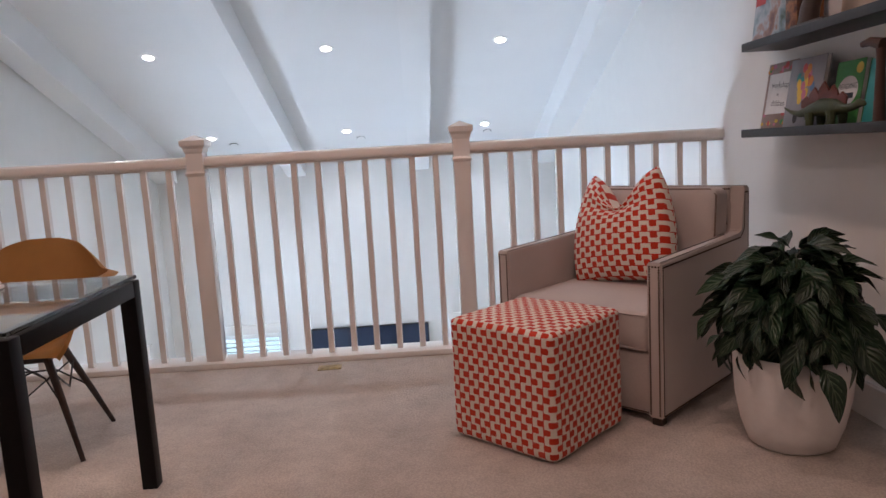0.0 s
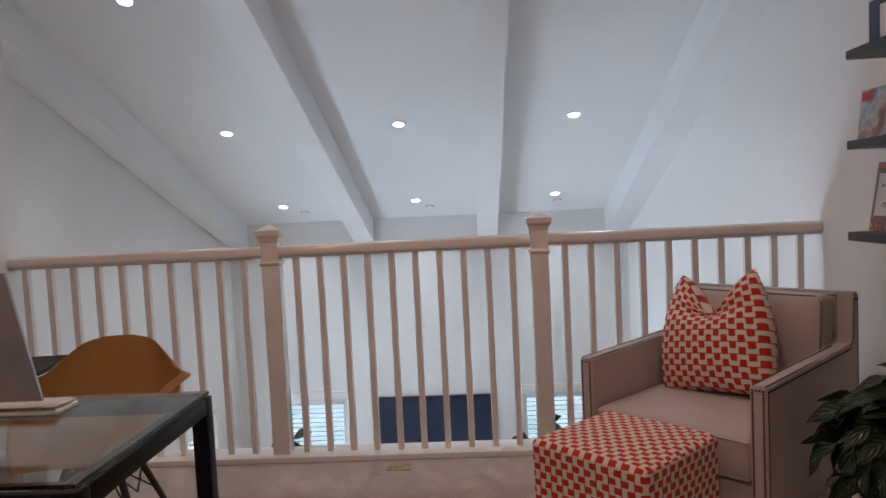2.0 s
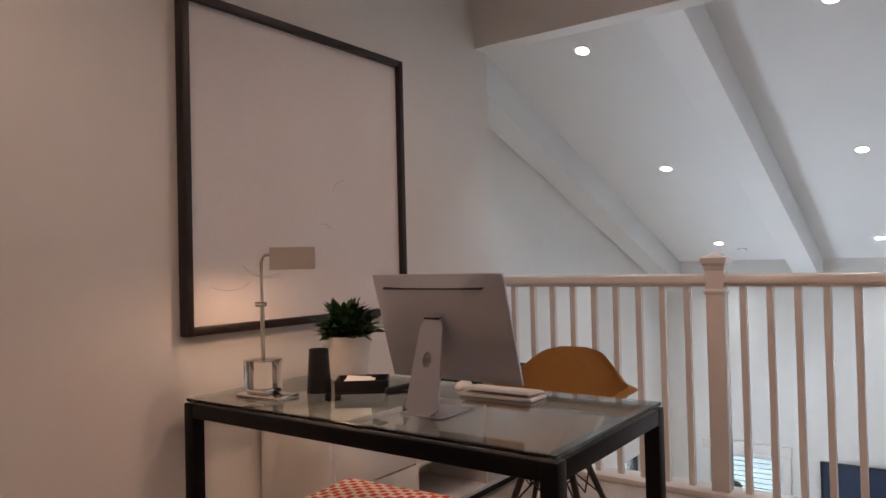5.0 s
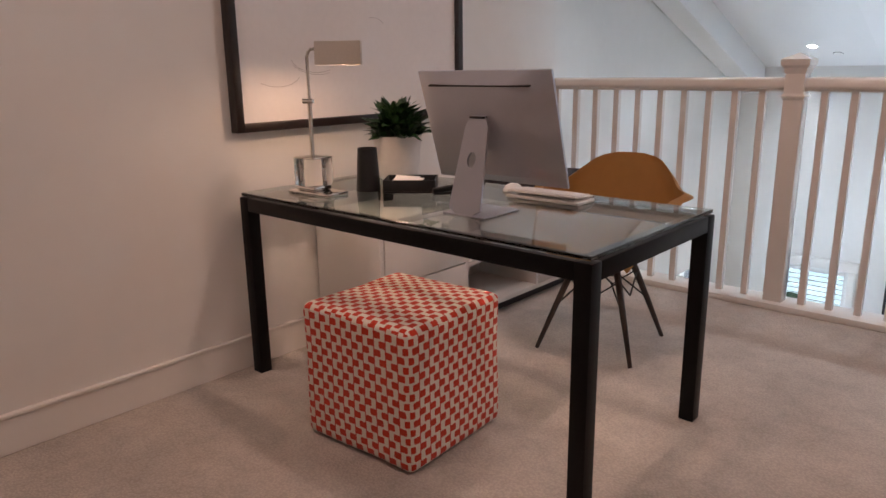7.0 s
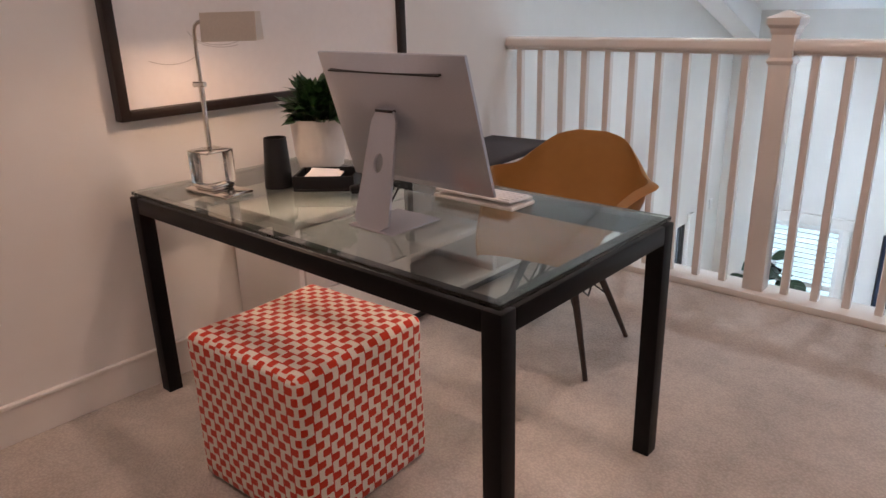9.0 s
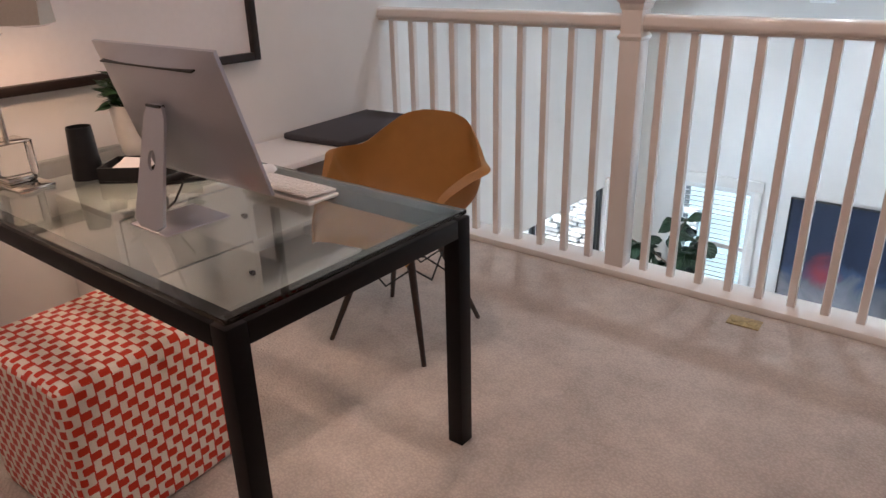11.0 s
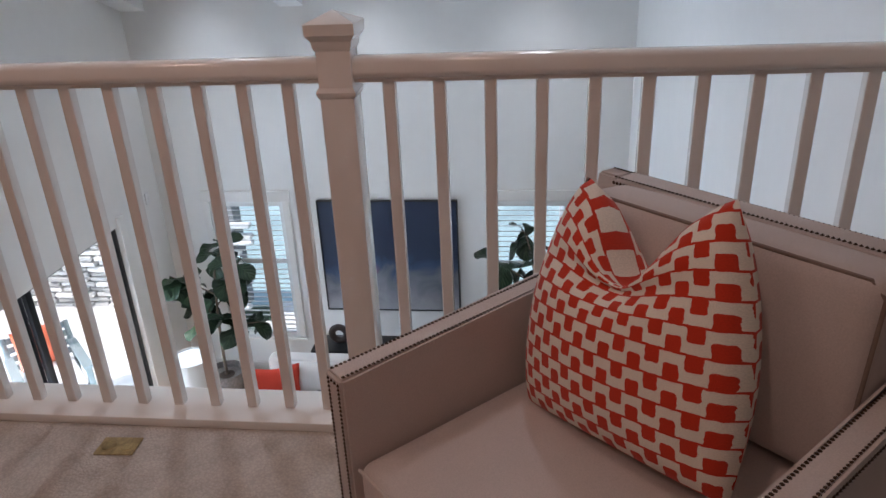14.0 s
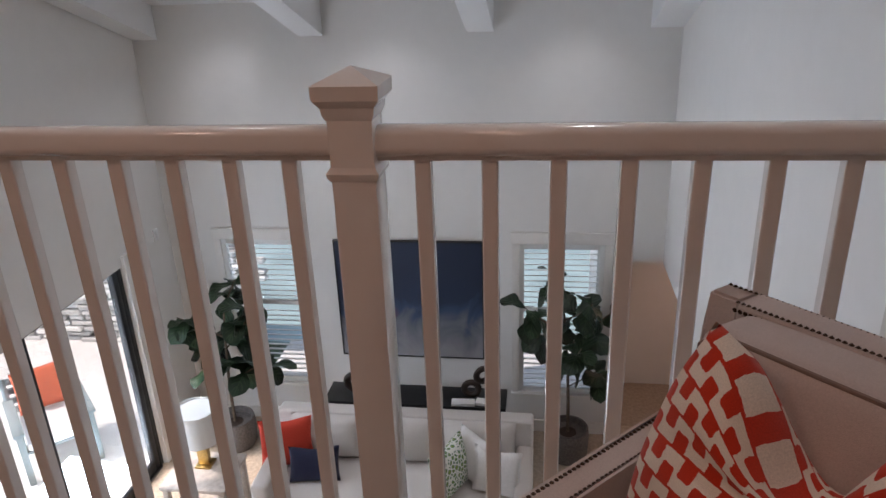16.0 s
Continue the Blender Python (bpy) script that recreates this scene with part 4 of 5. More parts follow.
# ---- armchair ----
def armchair():
    base = pose(0.155, -0.632, 0, 0, 0, -46.4)
    th = thing("armchair", base, "taupe linen armchair with bronze nailhead trim", "armchair")
    W, D, A = 0.79, 0.856, 0.062
    for x0 in (0.0, W - A):
        bm = bmesh.new()
        outl = [(0.0, 0.03), (D - 0.01, 0.03), (D - 0.01, 0.866), (D - 0.07, 0.87), (D - 0.078, 0.80), (D - 0.082, 0.695), (D - 0.090, 0.670), (D - 0.125, 0.660), (0.0, 0.640)]
        lo = [bm.verts.new((x0, y, z)) for y, z in outl]
        hi = [bm.verts.new((x0 + A, y, z)) for y, z in outl]
        n = len(outl)
        for i in range(n):
            j = (i + 1) % n
            bm.faces.new((lo[i], lo[j], hi[j], hi[i]))
        bm.faces.new(lo)
        bm.faces.new(hi)
        bmesh.ops.bevel(bm, geom=[e for e in bm.edges], offset=0.006, segments=2, affect="EDGES")
        part("arm", bm, M_LINEN, th)
    part("backrest", one_box(A, D - 0.085, 0.03, W - A, D - 0.01, 0.87, 0.01, 3), M_LINEN, th)
    part("seat_base", one_box(A, 0.02, 0.03, W - A, D - 0.085, 0.275, 0.008, 2), M_LINEN, th)
    bm = one_box(A + 0.004, 0.012, 0.278, W - A - 0.004, D - 0.09, 0.44, 0.028, 4)
    bmesh.ops.subdivide_edges(bm, edges=[e for e in bm.edges if e.calc_length() > 0.3], cuts=6, use_grid_fill=True)
    for v in bm.verts:
        if v.co.z > 0.40:
            a, b = (v.co.x - W / 2) / (W / 2 - A), (v.co.y - D / 2) / (D / 2)
            v.co.z += 0.018 * max(0, (1 - a * a)) * max(0, (1 - b * b)) + 0.003 * noise.noise(v.co * 6)
    seat = part("seat_cushion", bm, M_LINEN, th, smooth=50)
    for z in (0.292, 0.427):
        part("piping", tubed([(A + 0.012, 0.014, z), (W - A - 0.012, 0.014, z)], 0.004, seg=8), M_LINEN, seat)
    # loose back cushion with a welt
    m = Matrix.Translation((0, D - 0.245, 0.472)) @ Matrix.Rotation(radians(-6), 4, "X")
    bm = one_box(A + 0.006, 0.0, 0.0, W - A - 0.006, 0.150, 0.405, 0.035, 4)
    bmesh.ops.subdivide_edges(bm, edges=[e for e in bm.edges if e.calc_length() > 0.2], cuts=6, use_grid_fill=True)
    for v in bm.verts:
        a, c = (v.co.x - W / 2) / (W / 2 - A), (v.co.z - 0.19) / 0.19
        if v.co.y < 0.03:
            v.co.y -= 0.03 * max(0, 1 - a * a) * max(0, 1 - c * c)
        v.co += Vector((0, 0, 0.004 * noise.noise(v.co * 5)))
    bmesh.ops.transform(bm, matrix=m, verts=bm.verts)
    bc = part("back_cushion", bm, M_LINEN, th, smooth=50)
    loop = [(A + 0.012, 0.012, 0.03), (A + 0.012, 0.012, 0.37), (A + 0.04, 0.012, 0.396), (W - A - 0.04, 0.012, 0.396), (W - A - 0.012, 0.012, 0.37), (W - A - 0.012, 0.012, 0.03)]
    part("piping", tubed([m @ Vector(p) for p in loop], 0.0042, seg=8), M_PIPING, bc, "darker welt")
    # nailheads, as close rows along the edges
    nail = bmesh.new()

    def row(p, q, step=0.0098, normal=None):
        p, q = Vector(p), Vector(q)
        n = max(2, int((q - p).length / step))
        d = Vector(normal)
        side = d.orthogonal().normalized()
        other = d.cross(side)
        for i in range(n + 1):
            c = p + (q - p) * i / n
            ring = [nail.verts.new(c + 0.0046 * (math.cos(k * math.pi / 3) * side + math.sin(k * math.pi / 3) * other)) for k in range(6)]
            tipv = nail.verts.new(c + d * 0.004)
            for k in range(6):
                nail.faces.new((ring[k], ring[(k + 1) % 6], tipv))

    for x0 in (0.0, W - A):
        for dx in (0.012, A - 0.012):
            row((x0 + dx, 0, 0.045), (x0 + dx, 0, 0.625), normal=(0, -1, 0))
        row((x0 + 0.012, 0, 0.625), (x0 + A - 0.012, 0, 0.625), normal=(0, -1, 0))
    for x, nx in ((0.0, -1), (W, 1)):
        row((x, 0.012, 0.045), (x, 0.012, 0.622), normal=(nx, 0, 0))
        row((x, 0.012, 0.622), (x, D - 0.11, 0.644), normal=(nx, 0, 0))
        row((x, D - 0.11, 0.644), (x, D - 0.066, 0.68), normal=(nx, 0, 0))
        row((x, D - 0.066, 0.68), (x, D - 0.062, 0.842), normal=(nx, 0, 0))
        row((x, D - 0.022, 0.842), (x, D - 0.022, 0.06), normal=(nx, 0, 0))
        row((x, D - 0.062, 0.842), (x, D - 0.022, 0.842), normal=(nx, 0, 0))
        row((x, 0.02, 0.04), (x, D - 0.03, 0.04), normal=(nx, 0, 0))
    row((A, 0.018, 0.04), (W - A, 0.018, 0.04), normal=(0, -1, 0))
    for x0 in (0.0, W - A):
        for dx in (0.009, A - 0.009):
            row((x0 + dx, 0.012, 0.6405), (x0 + dx, D - 0.16, 0.6595), normal=(0, 0, 1))
    row((0.01, D - 0.02, 0.8675), (W - 0.01, D - 0.02, 0.8675), normal=(0, 0, 1))
    row((A, D - 0.078, 0.870), (W - A, D - 0.078, 0.870), normal=(0, 0, 1))
    row((A, D - 0.086, 0.858), (W - A, D - 0.086, 0.858), normal=(0, -1, 0))
    row((A + 0.012, D - 0.086, 0.835), (A + 0.012, D - 0.086, 0.70), normal=(0, -1, 0))
    row((W - A - 0.012, D - 0.086, 0.835), (W - A - 0.012, D - 0.086, 0.70), normal=(0, -1, 0))
    ob = part("nailhead_trim", nail, M_NAIL, th, "rows of dark bronze nailheads", smooth=60)
    ob["kind"] = "stuff"
    for x in (0.03, W - 0.03):
        for y in (0.03, D - 0.04):
            part("foot", one_box(x - 0.02, y - 0.02, 0, x + 0.02, y + 0.02, 0.03), M_DARKWOOD, th, "short dark wooden foot")
    return base


CH = armchair()
pil = thing("throw_pillow", CH @ pose(0.380, 0.43, 0.450, -15, -7, -2), "orange and cream printed pillow with a pressed-in top", "pillow")
part("pillow_cover", pillow_bm(0.505, 0.535, 0.24, 0.195, 32, 0.06, 0.31), M_PRINT, pil, smooth=80)


# ---- floor plant ----
def floor_plant():
    th = thing("potted_plant", pose(1.10, -1.39, 0), "bushy dark green variegated plant in a white pot", "potted plant")
    part("pot", lathed([(0.128, 0.0), (0.145, 0.01), (0.17, 0.08), (0.19, 0.18), (0.199, 0.29), (0.2, 0.335), (0.192, 0.34), (0.185, 0.33), (0.18, 0.28)], seg=40), M_POT, th, smooth=60)
    part("soil", lathed([(0.182, 0.28), (0.1, 0.30), (0.001, 0.305)], seg=24, cap=False), M_SOIL, th)
    ms = [leaf_mesh("leaf", M_LEAF_FLOOR, 0.172, 0.072, b, 0.30, wave=0.22) for b in (0.35, 0.7, 1.0)]
    rnd = random.Random(11)
    for i in range(290):
        t = ((i + 0.5) / 290) ** 0.9
        az = i * 2.39996 + rnd.uniform(-0.25, 0.25)
        el = radians(-10 + 92 * t)
        R = 0.30 * rnd.uniform(0.45, 1.08)
        p = Vector((R * math.cos(el) * math.cos(az), R * math.cos(el) * math.sin(az), 0.395 + 0.29 * math.sin(el) * rnd.uniform(0.7, 1.1)))
        p.x, p.y = p.x * 0.80, p.y * 0.80
        pitch = -50 + 62 * t + rnd.uniform(-30, 30)
        ob = part("leaf", rnd.choice(ms), None, th)
        ob.matrix_local = Matrix.Translation(p) @ Matrix.Rotation(az - math.pi / 2 + rnd.uniform(-0.7, 0.7), 4, "Z") @ Matrix.Rotation(radians(pitch), 4, "X") @ Matrix.Rotation(rnd.uniform(-0.9, 0.9), 4, "Y") @ Matrix.Scale(rnd.uniform(0.7, 1.08), 4)
    for i in range(14):
        az = i * 2.4
        part("stem", tubed([(0.05 * math.cos(az), 0.05 * math.sin(az), 0.29), (0.1 * math.cos(az), 0.1 * math.sin(az), 0.45), (0.16 * math.cos(az), 0.16 * math.sin(az), 0.56)], 0.005, seg=6), M_LEAF_FLOOR, th)


floor_plant()

# ---- wall shelves ----
for i, z in enumerate((1.118, 1.492, 1.857)):
    sh = thing("wall_shelf", pose(XR, -0.6, z), "dark charcoal floating shelf on the wall", "shelf", "wall shelves")
    part("board", one_box(-0.203, -2.1, -0.036, -0.001, 0.0, 0.0, 0.004), M_SHELF, sh)


def flat_color(name, c, rough=0.5):
    return mat("cover_" + name, c, rough, grain=0.08, grain_scale=30)


def book(y0, y1, z0, h, thick, cover, label, lean=9, back=0.09):
    """A book with its face to the room, leaning on the wall."""
    th = thing("picture_book", pose(XR - back, (y0 + y1) / 2, z0, 0, lean, 0), label, "book", "books on the shelves")
    w = (y1 - y0) / 2
    part("pages", one_box(0.002, -w + 0.003, 0.003, thick - 0.002, w - 0.003, h - 0.003), M_PAPER, th, "white pages")
    part("back_cover", one_box(thick - 0.002, -w, 0, thick, w, h), cover, th)
    return th, part("front_cover", one_box(0, -w, 0, 0.002, w, h, 0.0005), cover, th)


def text_on(parent, words, size, m, material):
    cu = bpy.data.curves.new("lettering", "FONT")
    cu.body, cu.size, cu.align_x = words, size, "CENTER"
    tmp = bpy.data.objects.new("lettering", cu)
    me = bpy.data.meshes.new_from_object(tmp)
    bpy.data.objects.remove(tmp)
    me.materials.append(material)
    ob = part("lettering", me, None, parent)
    ob.matrix_local = m
    return ob


def disc(name, parent, y, z, ry, rz, material, x=-0.0006, seg=20):
    bm = bmesh.new()
    f = bm.faces.new([bm.verts.new((0, y + ry * math.cos(2 * math.pi * k / seg), z + rz * math.sin(2 * math.pi * k / seg))) for k in range(seg)])
    r = bmesh.ops.extrude_face_region(bm, geom=[f])
    bmesh.ops.translate(bm, verts=[v for v in r["geom"] if isinstance(v, bmesh.types.BMVert)], vec=(x, 0, 0))
    return part(name, bm, material, parent)


C_GREY = flat_color("grey", (0.26, 0.26, 0.29))
C_GREEN = flat_color("green", (0.06, 0.26, 0.07))
C_TEAL = flat_color("teal", (0.04, 0.33, 0.33))
C_MULTI = flat_color("mixed", (0.25, 0.16, 0.13))
C_YEL = flat_color("yellow", (0.72, 0.48, 0.05))
C_REDC = flat_color("red", (0.52, 0.05, 0.05))
C_BLUE = flat_color("blue", (0.10, 0.22, 0.42))
C_ORG = flat_color("orange", (0.62, 0.22, 0.03))
C_PNK = flat_color("pink", (0.55, 0.16, 0.24))
C_SKY = flat_color("sky", (0.32, 0.48, 0.62))
C_INK = flat_color("ink", (0.02, 0.02, 0.025))
C_WHT = flat_color("white", (0.75, 0.73, 0.72))
C_DKBROWN = flat_color("umber", (0.06, 0.025, 0.016))
C_BROWN = flat_color("brown", (0.16, 0.075, 0.035))


def printed(name, stops, scale, seed):
    """A printed picture of soft patches of colour."""
    m = mat(name, (0.3, 0.3, 0.3), 0.4)
    N, L = m.node_tree.nodes, m.node_tree.links
    tc = N.new("ShaderNodeTexCoord")
    mp = N.new("ShaderNodeMapping")
    mp.inputs["Location"].default_value = (seed, seed * 2, seed)
    nz = N.new("ShaderNodeTexNoise")
    nz.inputs["Scale"].default_value, nz.inputs["Detail"].default_value, nz.inputs["Distortion"].default_value = scale, 4, 0.15
    L.new(tc.outputs["Object"], mp.inputs[0])
    L.new(mp.outputs[0], nz.inputs["Vector"])
    cr = N.new("ShaderNodeValToRGB")
    els = cr.color_ramp.elements
    els[0].position, els[0].color = stops[0][0], (*stops[0][1], 1)
    els[1].position, els[1].color = stops[-1][0], (*stops[-1][1], 1)
    for p, c in stops[1:-1]:
        els.new(p).color = (*c, 1)
    L.new(nz.outputs["Fac"], cr.inputs["Fac"])
    L.new(cr.outputs["Color"], N["Principled BSDF"].inputs["Base Color"])
    return m


C_PUZZLE = printed("printed_savanna", [(0.32, (0.09, 0.14, 0.12)), (0.43, (0.24, 0.33, 0.38)), (0.53, (0.44, 0.48, 0.52)), (0.61, (0.38, 0.22, 0.17)), (0.72, (0.17, 0.09, 0.09))], 11, 1.3)
C_PUZZLE_DARK = printed("printed_mane", [(0.35, (0.02, 0.012, 0.01)), (0.5, (0.14, 0.05, 0.025)), (0.62, (0.36, 0.14, 0.05)), (0.72, (0.10, 0.03, 0.02))], 22, 4.1)
TEXT_M = Matrix(((0, 0, -1, 0), (-1, 0, 0, 0), (0, 1, 0, 0), (0, 0, 0, 1)))
th, fc = book(-0.80, -0.55, 1.118, 0.285, 0.02, C_MULTI, "craft book with a white label and coloured border")
part("label_panel", one_box(-0.0016, -0.098, 0.062, -0.0001, 0.102, 0.238), C_WHT, fc)
rnd = random.Random(2)
for k in range(26):
    y, z = rnd.uniform(-0.115, 0.115), rnd.choice((rnd.uniform(0.015, 0.06), rnd.uniform(0.235, 0.275)))
    disc("print_spot", fc, y, z, rnd.uniform(0.008, 0.018), rnd.uniform(0.006, 0.014), rnd.choice((C_YEL, C_REDC, C_PNK, C_ORG, C_GREEN)), -0.0006 - 0.00003 * k, 10)
text_on(fc, "children", 0.036, Matrix.Translation((-0.0026, 0.0, 0.095)) @ Matrix.Rotation(radians(3), 4, "X") @ TEXT_M, C_INK)
text_on(fc, "in", 0.024, Matrix.Translation((-0.0026, 0.01, 0.140)) @ TEXT_M, C_INK)
text_on(fc, "workshop", 0.036, Matrix.Translation((-0.0026, 0.0, 0.175)) @ Matrix.Rotation(radians(3), 4, "X") @ TEXT_M, C_INK)
th, fc = book(-1.045, -0.79, 1.118, 0.275, 0.018, C_GREY, "grey picture book with coloured balloons on its cover", 9, 0.115)
for k in range(24):
    a, r = rnd.uniform(0, 6.28), rnd.uniform(0.0, 0.062)
    disc("print_spot", fc, 0.005 + r * math.cos(a), 0.165 + r * math.sin(a) * 1.25, 0.016, 0.02, rnd.choice((C_YEL, C_REDC, C_PNK, C_ORG, C_BLUE, C_TEAL)), -0.0006 - 0.00003 * k, 12)
disc("print_spot", fc, 0.04, 0.035, 0.016, 0.022, C_INK)
disc("print_spot", fc, -0.05, 0.03, 0.012, 0.018, C_WHT)
th, fc = book(-1.245, -1.075, 1.118, 0.232, 0.02, C_GREEN, "green book with a white oval and yellow dot", 9, 0.085)
disc("print_oval", fc, -0.0, 0.12, 0.062, 0.055, C_WHT)
disc("print_spot", fc, -0.055, 0.20, 0.02, 0.02, C_YEL)
text_on(fc, "READING", 0.027, Matrix.Translation((-0.0012, 0.0, 0.128)) @ TEXT_M, C_INK)
part("print_bar", one_box(-0.0016, -0.04, 0.092, -0.0008, 0.04, 0.112), C_INK, fc)
th, fc = book(-1.56, -1.30, 1.118, 0.22, 0.02, C_TEAL, "teal picture book with white spots on its cover", 9, 0.1)
for y, z in ((0.06, 0.16), (0.02, 0.08), (-0.05, 0.12)):
    disc("print_spot", fc, y, z, 0.025, 0.025, C_WHT)


def toy_dinosaur():
    th = thing("toy_dinosaur", pose(XR - 0.155, -1.16, 1.118, 0, 0, -90) @ Matrix.Diagonal((1.38, 1.0, 0.88, 1.0)), "green toy dinosaur with rust back plates", "toy")
    gm = mat("toy_green", (0.045, 0.06, 0.018), 0.5, grain=0.3, grain_scale=60, bump=0.2)
    rm = mat("toy_rust", (0.13, 0.03, 0.018), 0.55, grain=0.3, grain_scale=60)
    bm = bmesh.new()
    prof = [(-0.20, 0.088, 0.003), (-0.165, 0.066, 0.008), (-0.12, 0.054, 0.014), (-0.07, 0.062, 0.024), (0.0, 0.074, 0.038), (0.06, 0.068, 0.034), (0.10, 0.058, 0.018), (0.13, 0.062, 0.015), (0.155, 0.075, 0.017), (0.175, 0.07, 0.008)]
    rings = []
    for x, z, r in prof:
        rings.append([bm.verts.new((x, 0.8 * r * math.cos(2 * math.pi * k / 12), z + r * math.sin(2 * math.pi * k / 12))) for k in range(12)])
    for a, b in zip(rings, rings[1:]):
        for k in range(12):
            bm.faces.new((a[k], a[(k + 1) % 12], b[(k + 1) % 12], b[k]))
    bm.faces.new(rings[0])
    bm.faces.new(rings[-1])
    part("body", bm, gm, th, smooth=70)
    for x in (-0.04, 0.06):
        for y in (-0.022, 0.022):
            part("leg", tubed([(x, y, 0.0), (x, y, 0.055)], 0.012, seg=8, taper=0.017), gm, th)
    for x, h in ((-0.085, 0.05), (-0.045, 0.075), (0.0, 0.085), (0.042, 0.075), (0.08, 0.05)):
        bm = bmesh.new()
        prism(bm, [(-0.02, 0), (0.02, 0), (0.024, h * 0.55), (0.004, h), (-0.022, h * 0.6)], -0.003, 0.003)
        bmesh.ops.transform(bm, matrix=Matrix.Translation((x, 0, 0.095 - abs(x) * 0.22)) @ Matrix.Rotation(radians(90), 4, "X"), verts=bm.verts)
        part("back_plate", bm, rm, th, "rust-coloured plate")


toy_dinosaur()


def toy_head():
    th = thing("toy_figure", pose(XR - 0.15, -1.47, 1.118), "brown toy animal standing before the books", "toy")
    part("body", lathed([(0.02, 0.0), (0.018, 0.06), (0.014, 0.18), (0.016, 0.235)], seg=14), C_DKBROWN, th)
    part("snout", tubed([(0, -0.01, 0.245), (-0.01, 0.04, 0.26), (-0.015, 0.075, 0.255)], 0.02, seg=10, taper=0.01), C_DKBROWN, th)


toy_head()
# boxes and bookend on the middle shelf
pz = thing("puzzle_box", pose(XR - 0.12, -0.68, 1.492, 0, 6, 0), "colourful cardboard puzzle box with an animal print", "box")
fc = part("carton", one_box(0, -0.155, 0, 0.055, 0.155, 0.21, 0.001), C_PUZZLE, pz)
part("print_bar", one_box(-0.0026, 0.06, 0.165, -0.0018, 0.145, 0.20), C_REDC, fc)
pz = thing("puzzle_box", pose(XR - 0.135, -0.89, 1.492, 0, 0, 0), "dark brown cardboard box with an animal print", "box")
fc = part("carton", one_box(0, -0.04, 0, 0.11, 0.045, 0.235, 0.001), C_PUZZLE_DARK, pz)
be = thing("bookend", pose(XR - 0.14, -1.09, 1.492), "grey-brown curved trunk-shaped bookend", "bookend")
M_BE = mat("brushed_taupe", (0.085, 0.065, 0.058), 0.45, grain=0.15, grain_scale=30)
part("trunk", tubed([(0, 0.07, 0.012), (0, 0.055, 0.07), (0, 0.02, 0.125), (0, -0.03, 0.165), (0, -0.07, 0.17)], 0.038, seg=14, taper=0.024), M_BE, be)
part("base", one_box(-0.045, -0.1, 0, 0.045, 0.12, 0.012, 0.003), M_BE, be)
bd = thing("wooden_board", pose(XR - 0.04, -1.22, 1.492, 0, 5, 0), "pale wooden board leaning behind the bookend", "board")
part("panel", one_box(0, -0.16, 0, 0.012, 0.16, 0.27, 0.003), mat("pale_wood", (0.58, 0.44, 0.33), 0.6, grain=0.15, grain_scale=20), bd)
bx = thing("storage_box", pose(XR - 0.13, -0.72, 1.857), "dark navy box on the top shelf", "box")
fc = part("carton", one_box(0, -0.08, 0, 0.1, 0.08, 0.18, 0.002), flat_color("navy", (0.04, 0.045, 0.11)), bx)
part("label_panel", one_box(-0.001, -0.06, 0.02, -0.0001, 0.0, 0.15), C_WHT, fc)
th, fc = book(-1.35, -1.10, 1.857, 0.26, 0.02, C_ORG, "orange picture book on the top shelf")

# ---- floor outlet ----
M_OLD_BRASS = mat("dull_brass", (0.52, 0.39, 0.19), 0.38, metal=0.8, grain=0.3, grain_scale=80, stain=0.2, stain_scale=30)
fo = thing("floor_outlet", pose(-0.70, -0.14, 0.001, 0, 0, 2), "small brass outlet cover set in the carpet", "floor outlet")
part("plate", one_box(-0.062, -0.04, 0, 0.062, 0.04, 0.005, 0.002), M_OLD_BRASS, fo)
for x in (-0.03, 0.03):
    part("lid", lathed([(0.022, 0.005), (0.021, 0.007), (0.001, 0.0075)], seg=18, cx=x), M_OLD_BRASS, fo)

# ---- living room: sliding door, windows ----
dr = thing("door_1", pose(LX, DY0, F), "dark framed sliding glass door, half open to the patio", "door", "", "structure")
DH = DZ - F + 0.098
W1 = DY1 - DY0
for y0, y1 in ((0.0, 0.06), (W1 - 0.06, W1)):
    part("jamb", one_box(-0.14, y0, 0, -0.022, y1, DH, 0.003), M_BLACKFRAME, dr)
part("head", one_box(-0.14, 0.06, DH - 0.05, -0.022, W1 - 0.06, DH, 0.003), M_BLACKFRAME, dr)
part("sill", one_box(-0.14, 0.06, 0, 0.004, W1 - 0.06, 0.025, 0.003), M_BLACKFRAME, dr)


def door_panel(y0, y1, x):
    p = part("panel_frame", one_box(x, y0, 0.025, x + 0.04, y0 + 0.07, DH - 0.05, 0.003), M_BLACKFRAME, dr)
    part("stile", one_box(x, y1 - 0.07, 0.025, x + 0.04, y1, DH - 0.05, 0.003), M_BLACKFRAME, p)
    part("rail", one_box(x, y0 + 0.07, 0.025, x + 0.04, y1 - 0.07, 0.13, 0.003), M_BLACKFRAME, p)
    part("rail", one_box(x, y0 + 0.07, DH - 0.12, x + 0.04, y1 - 0.07, DH - 0.05, 0.003), M_BLACKFRAME, p)
    g = part("pane", one_box(x + 0.017, y0 + 0.07, 0.13, x + 0.023, y1 - 0.07, DH - 0.12), M_PANE, p)
    g.visible_shadow = False


